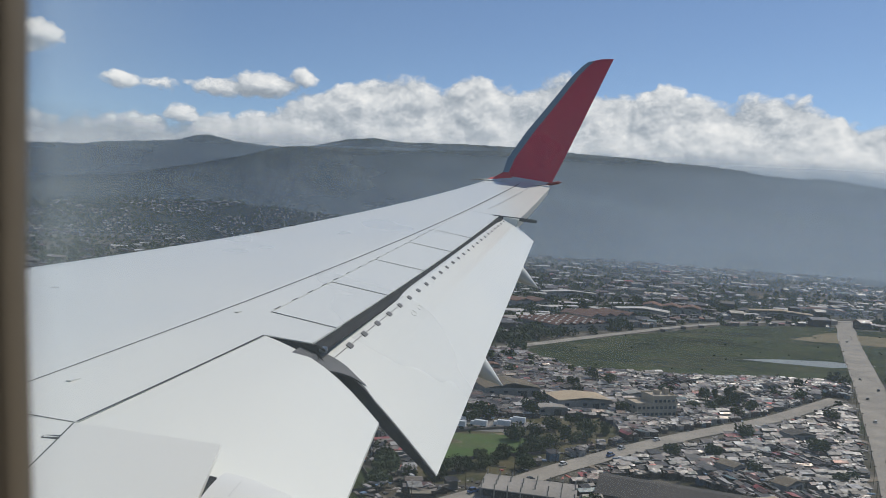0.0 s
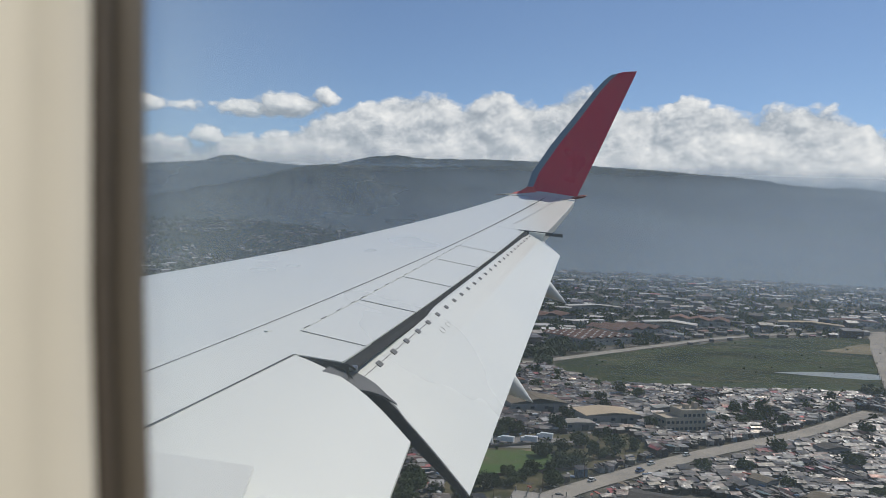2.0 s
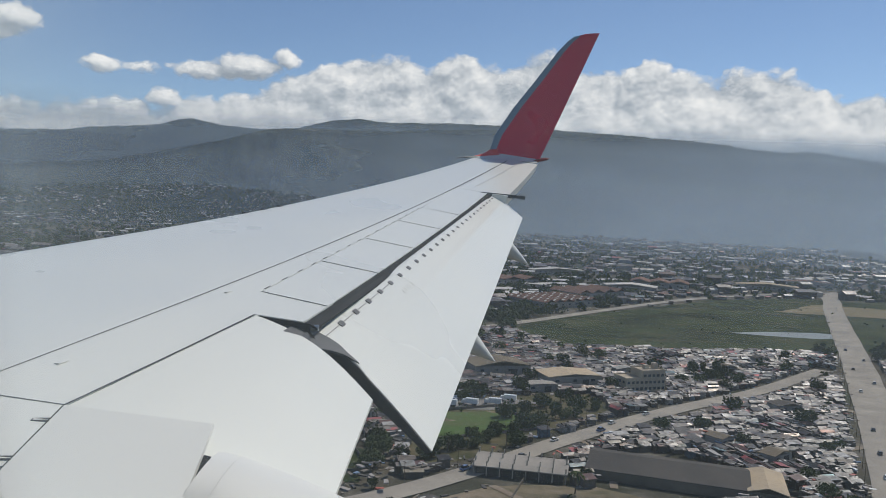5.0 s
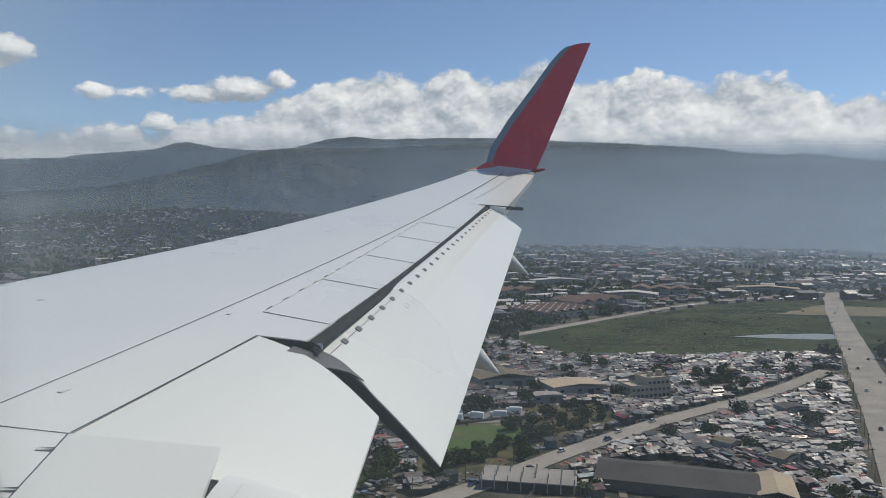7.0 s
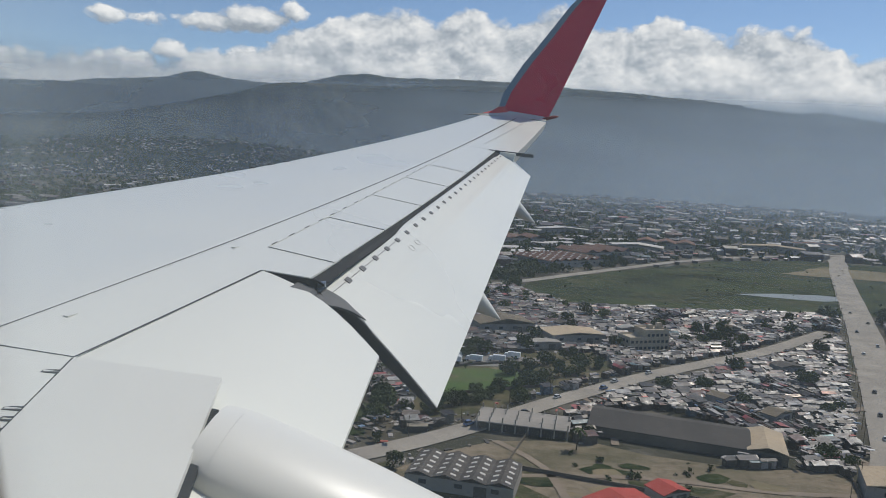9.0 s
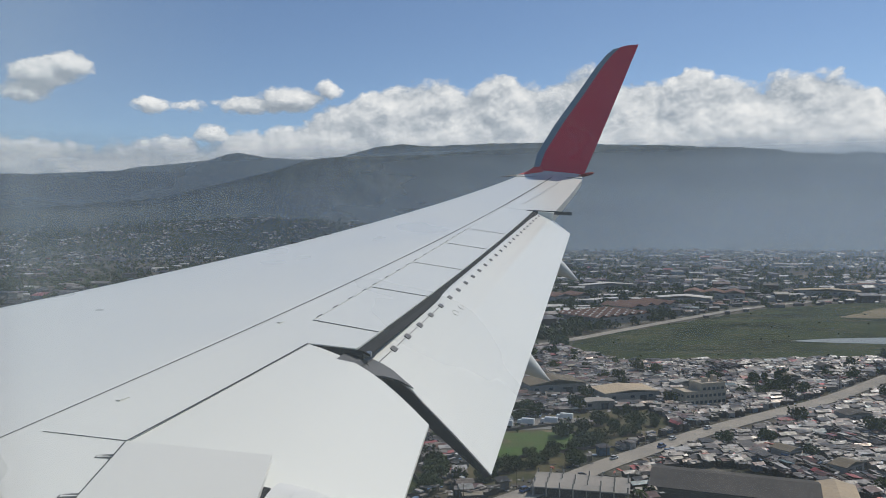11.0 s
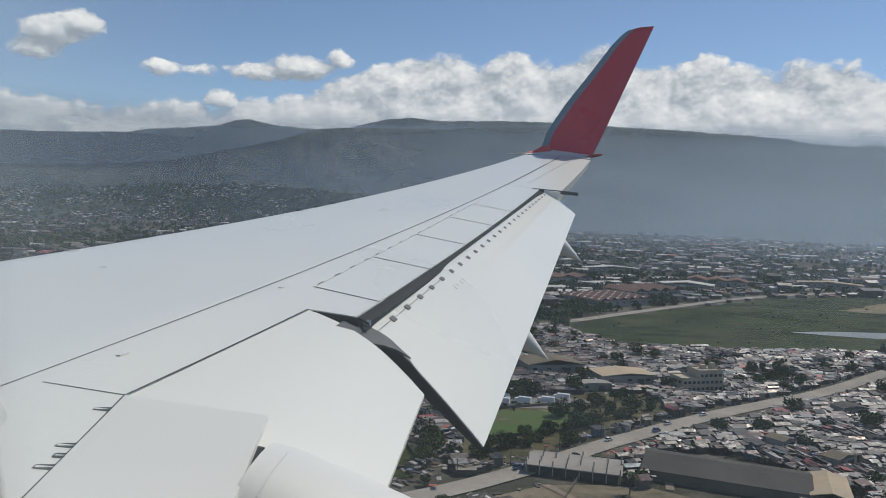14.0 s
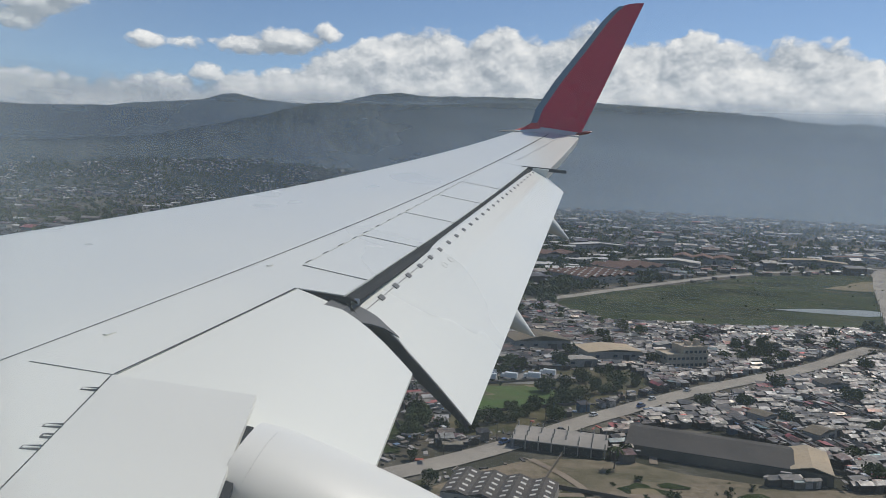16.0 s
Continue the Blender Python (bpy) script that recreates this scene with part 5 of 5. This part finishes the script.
FOOTHILLS = [(-60, 0.3), (-34, 0.1), (-27, 0.15), (-20.5, 0.75), (-13, 1.1), (-5, 0.5), (2, -0.6), (8, -1.9), (14, -2.2), (60, -2.2)]
foot = []
for _ in range(5200):
    az, f = rng.uniform(-40, 3), 0.03 + 0.9 * rng.random()
    if noise.noise((az * 0.35, f * 4, 41)) < -0.05:
        continue
    r, z = slope_z(FOOTHILLS, 3020, 3320, 9.0, az, f)
    foot.append((r * math.sin(radians(az)), r * math.cos(radians(az)), z - 1.0, rng.uniform(0, 3.1), rng.uniform(0.9, 1.9), VARIANTS[rng.randrange(len(VARIANTS))][2]))
batch("foothill_houses", foot, "scattered low houses on the wooded foothills", "houses", (WALL, PALEROOF))
range_mesh("backdrop_foothills", FOOTHILLS, 3020, 3320, "low dark wooded foothills with scattered houses", 9.0)
wv, wf = [], []
for _ in range(1300):
    az, f = rng.uniform(-36, 4), 0.05 + 0.95 * rng.random()
    r, z = slope_z(FOOTHILLS, 3020, 3320, 9.0, az, f)
    vs, fs = TREES[rng.randrange(6)][2]
    b, q = len(wv), rng.uniform(1.0, 2.0)
    x, y = r * math.sin(radians(az)), r * math.cos(radians(az))
    wv.extend((x + p[0] * q, y + p[1] * q, z + (p[2] - 1.5) * q) for p in vs)
    wf.extend(tuple(b + i for i in t) for t in fs)
tagged(new("foothill_trees", mesh_of("foothill_trees", wv, wf, [LEAF])), "dark trees scattered over the foothills", "trees", kind="stuff")
range_mesh("backdrop_mountains_far", FAR_RIDGE, 4050, 4560, "hazy blue-grey mountain ridge under clouds", 1.0)
range_mesh("backdrop_mountains_near", NEAR_RIDGE, 3350, 4000, "dark hazy forested mountain slopes", 5.0)


def strip_mesh(name, radius, e0, e1, material, label, category, az=62, n=80, rows=2):
    """A curved upright sheet round the place, from elevation e0 to e1 in degrees; its UV holds azimuth and elevation."""
    vs, fs = [], []
    for i in range(n + 1):
        a = radians(-az + 2 * az * i / n)
        for j in range(rows):
            e = e0 + (e1 - e0) * j / (rows - 1)
            vs.append((radius * math.sin(a), radius * math.cos(a), max(GZ, radius * math.tan(radians(e)))))
    for i in range(n):
        for j in range(rows - 1):
            fs.append((i * rows + j, (i + 1) * rows + j, (i + 1) * rows + j + 1, i * rows + j + 1))
    me = mesh_of(name, vs, fs, [material])
    uv = me.uv_layers.new(name="sky")
    for l in me.loops:
        x, y, z = vs[l.vertex_index]
        uv.data[l.index].uv = (math.degrees(math.atan2(x, y)), math.degrees(math.atan2(z, radius)))
    return tagged(new(name, me), label, category, kind="structure")


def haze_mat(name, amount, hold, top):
    """A see-through sheet that paints in hazy air; lit by sun and sky, it thins out upwards."""
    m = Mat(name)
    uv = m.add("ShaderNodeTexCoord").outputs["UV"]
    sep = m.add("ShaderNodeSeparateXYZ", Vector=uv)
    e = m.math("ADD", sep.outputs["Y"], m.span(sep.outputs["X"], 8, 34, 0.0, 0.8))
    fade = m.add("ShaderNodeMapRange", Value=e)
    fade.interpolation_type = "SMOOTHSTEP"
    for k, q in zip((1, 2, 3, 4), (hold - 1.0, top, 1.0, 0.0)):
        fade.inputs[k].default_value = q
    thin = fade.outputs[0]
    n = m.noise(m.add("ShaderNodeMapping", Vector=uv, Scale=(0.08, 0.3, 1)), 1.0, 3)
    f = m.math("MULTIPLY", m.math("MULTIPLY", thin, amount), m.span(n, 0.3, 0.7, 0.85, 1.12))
    # Thicker to the right, in place of the brighter air on the sun's side.
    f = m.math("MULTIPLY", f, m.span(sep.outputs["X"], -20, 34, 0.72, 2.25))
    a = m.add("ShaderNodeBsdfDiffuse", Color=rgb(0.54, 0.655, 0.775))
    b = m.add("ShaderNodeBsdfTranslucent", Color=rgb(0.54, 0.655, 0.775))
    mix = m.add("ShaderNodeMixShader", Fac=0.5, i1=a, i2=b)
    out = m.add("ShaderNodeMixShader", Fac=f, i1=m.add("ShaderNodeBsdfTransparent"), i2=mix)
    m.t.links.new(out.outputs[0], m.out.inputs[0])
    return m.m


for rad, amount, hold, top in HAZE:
    strip_mesh("backdrop_haze", rad, -30, top, haze_mat("haze_sheet", amount, hold, top), "see-through blue-grey sheet that imitates haze over the plain", "haze")


def cloud_mat():
    m = Mat("cumulus")
    uv = m.add("ShaderNodeTexCoord").outputs["UV"]
    sep = m.add("ShaderNodeSeparateXYZ", Vector=uv)
    az, el = sep.outputs["X"], sep.outputs["Y"]

    def field(sx, sy):
        """How deep a line of sight goes into cloud, in degrees, at a place shifted by sx, sy."""
        a, e = m.math("ADD", az, sx), m.math("ADD", el, sy)
        v = m.add("ShaderNodeCombineXYZ", X=a, Y=m.math("MULTIPLY", e, 1.35), Z=0.0).outputs[0]
        wn = m.add("ShaderNodeTexNoise", Vector=v, Scale=0.55, Detail=4.0, Roughness=0.6).outputs["Color"]
        w = m.add("ShaderNodeVectorMath", i0=wn, i1=(0.5, 0.5, 0.5))
        w.operation = "SUBTRACT"
        w2 = m.add("ShaderNodeVectorMath", i0=w.outputs[0], i1=(1.5, 1.5, 0.0))
        w2.operation = "MULTIPLY"
        v2 = m.add("ShaderNodeVectorMath", i0=v, i1=w2.outputs[0])
        lump = None
        for sc, amp in ((0.17, 1.7), (0.42, 1.2), (1.05, 0.42)):
            vo = m.add("ShaderNodeTexVoronoi", Vector=v2.outputs[0], Scale=sc)
            vo.feature, vo.voronoi_dimensions = "SMOOTH_F1", "2D"
            m.put(vo, "Smoothness", 0.35)
            q = m.math("MULTIPLY", m.math("SUBTRACT", 0.42, vo.outputs["Distance"]), amp)
            lump = q if lump is None else m.math("ADD", lump, q)
        fine = m.math("MULTIPLY", m.math("SUBTRACT", m.noise(v2.outputs[0], 1.3, 8, 0.58), 0.5), 0.95)
        top = m.ramp(m.span(a, -62, 62), [((p + 62) / 124, (t / 16,) * 3) for p, t in CLOUD_TOP])
        body = m.math("SUBTRACT", m.math("MULTIPLY", top, 16), e)
        bent2 = m.add("ShaderNodeSeparateXYZ", Vector=v2.outputs[0])
        wa2, we2 = bent2.outputs["X"], m.math("DIVIDE", bent2.outputs["Y"], 1.35)
        puff = None
        for ca, ce, wa, we in CLOUD_PUFFS:
            dx = m.math("DIVIDE", m.math("SUBTRACT", wa2, ca), wa)
            dy = m.math("DIVIDE", m.math("SUBTRACT", we2, ce), we)
            d = m.math("SQRT", m.math("ADD", m.math("MULTIPLY", dx, dx), m.math("MULTIPLY", dy, dy)))
            q = m.math("MULTIPLY", m.math("SUBTRACT", 1.0, d), we)
            puff = q if puff is None else m.math("MAXIMUM", puff, q)
        bank = m.math("ADD", m.math("MULTIPLY", body, 0.9), m.math("ADD", m.math("MULTIPLY", lump, 0.75), m.math("ADD", fine, 0.25)))
        loose = m.math("ADD", m.math("MULTIPLY", puff, 1.5), m.math("ADD", m.math("MULTIPLY", lump, 0.22), m.math("MULTIPLY", fine, 1.15)))
        return m.math("MAXIMUM", bank, loose), m.math("MAXIMUM", body, puff)

    (f0, body), (f1, _) = field(0.0, 0.0), field(0.34, 0.66)
    alpha = m.math("POWER", m.span(f0, 0.0, 0.42), 0.9)
    # Sunlit tops and shaded hollows are painted into the glowing colour.
    relief = m.math("SUBTRACT", f0, f1)
    lit = m.span(relief, -0.55, 1.45)
    lit = m.math("SUBTRACT", lit, m.span(body, 0.4, 4.5, 0.0, 0.10), clamp=True)
    lit = m.math("ADD", lit, m.math("MULTIPLY", m.math("SUBTRACT", m.noise(m.add("ShaderNodeMapping", Vector=uv, Scale=(1, 1.4, 1)).outputs[0], 2.3, 7, 0.62), 0.5), 0.6), clamp=True)
    c = m.ramp(lit, [(0.0, (0.30, 0.35, 0.41)), (0.3, (0.45, 0.50, 0.56)), (0.6, (0.70, 0.73, 0.76)), (1.0, (0.98, 0.98, 0.97))])
    # Painted haze: the colour pales towards the ridge.
    low = m.span(el, 4.5, 9.0, 0.22, 0.0)
    c = m.mix(low, c, rgb(0.70, 0.75, 0.79))
    em = m.add("ShaderNodeEmission", Color=c, Strength=CLOUD_GLOW)
    out = m.add("ShaderNodeMixShader", Fac=alpha, i1=m.add("ShaderNodeBsdfTransparent"), i2=em)
    m.t.links.new(out.outputs[0], m.out.inputs[0])
    return m.m


CLOUD_TOP = [(-62, 5.8), (-34, 5.6), (-27.3, 5.6), (-23.7, 6.0), (-21.3, 6.1), (-20.6, 5.6), (-19.2, 6.0), (-17.5, 5.7), (-15.9, 6.4), (-12.5, 7.0), (-10.5, 7.7), (-9.6, 8.7), (-7.0, 9.3), (-4.4, 10.2), (-2.9, 9.9), (0.4, 10.3), (1.7, 9.6), (4.7, 10.9), (7.2, 9.7), (10.7, 11.2), (12.4, 10.5), (14.8, 10.6), (15.7, 10.0), (17.7, 10.3), (20.6, 9.8), (22.5, 9.5), (25.0, 9.7), (29.0, 9.1), (29.8, 8.2), (34, 8.0), (62, 7.0)]
CLOUD_PUFFS = [(-27.6, 10.2, 2.4, 1.15), (-26.1, 10.9, 1.7, 0.95), (-28.6, 9.0, 2.1, 0.85), (-32.4, 8.7, 1.5, 1.0), (-21.1, 8.6, 1.6, 0.62), (-18.4, 8.6, 1.5, 0.45), (-16.5, 8.85, 0.7, 0.36), (-16.8, 6.7, 1.4, 0.9), (-14.0, 8.8, 2.6, 0.75), (-11.4, 9.2, 2.9, 0.95), (-8.6, 10.0, 1.1, 0.7), (34.5, 10.2, 1.4, 0.7)]
CLOUD_GLOW = 0.9
ob = strip_mesh("backdrop_clouds", 4750, 2.0, 17, cloud_mat(), "bank of white cumulus clouds in a blue sky", "clouds", rows=3)
ob.visible_shadow = False
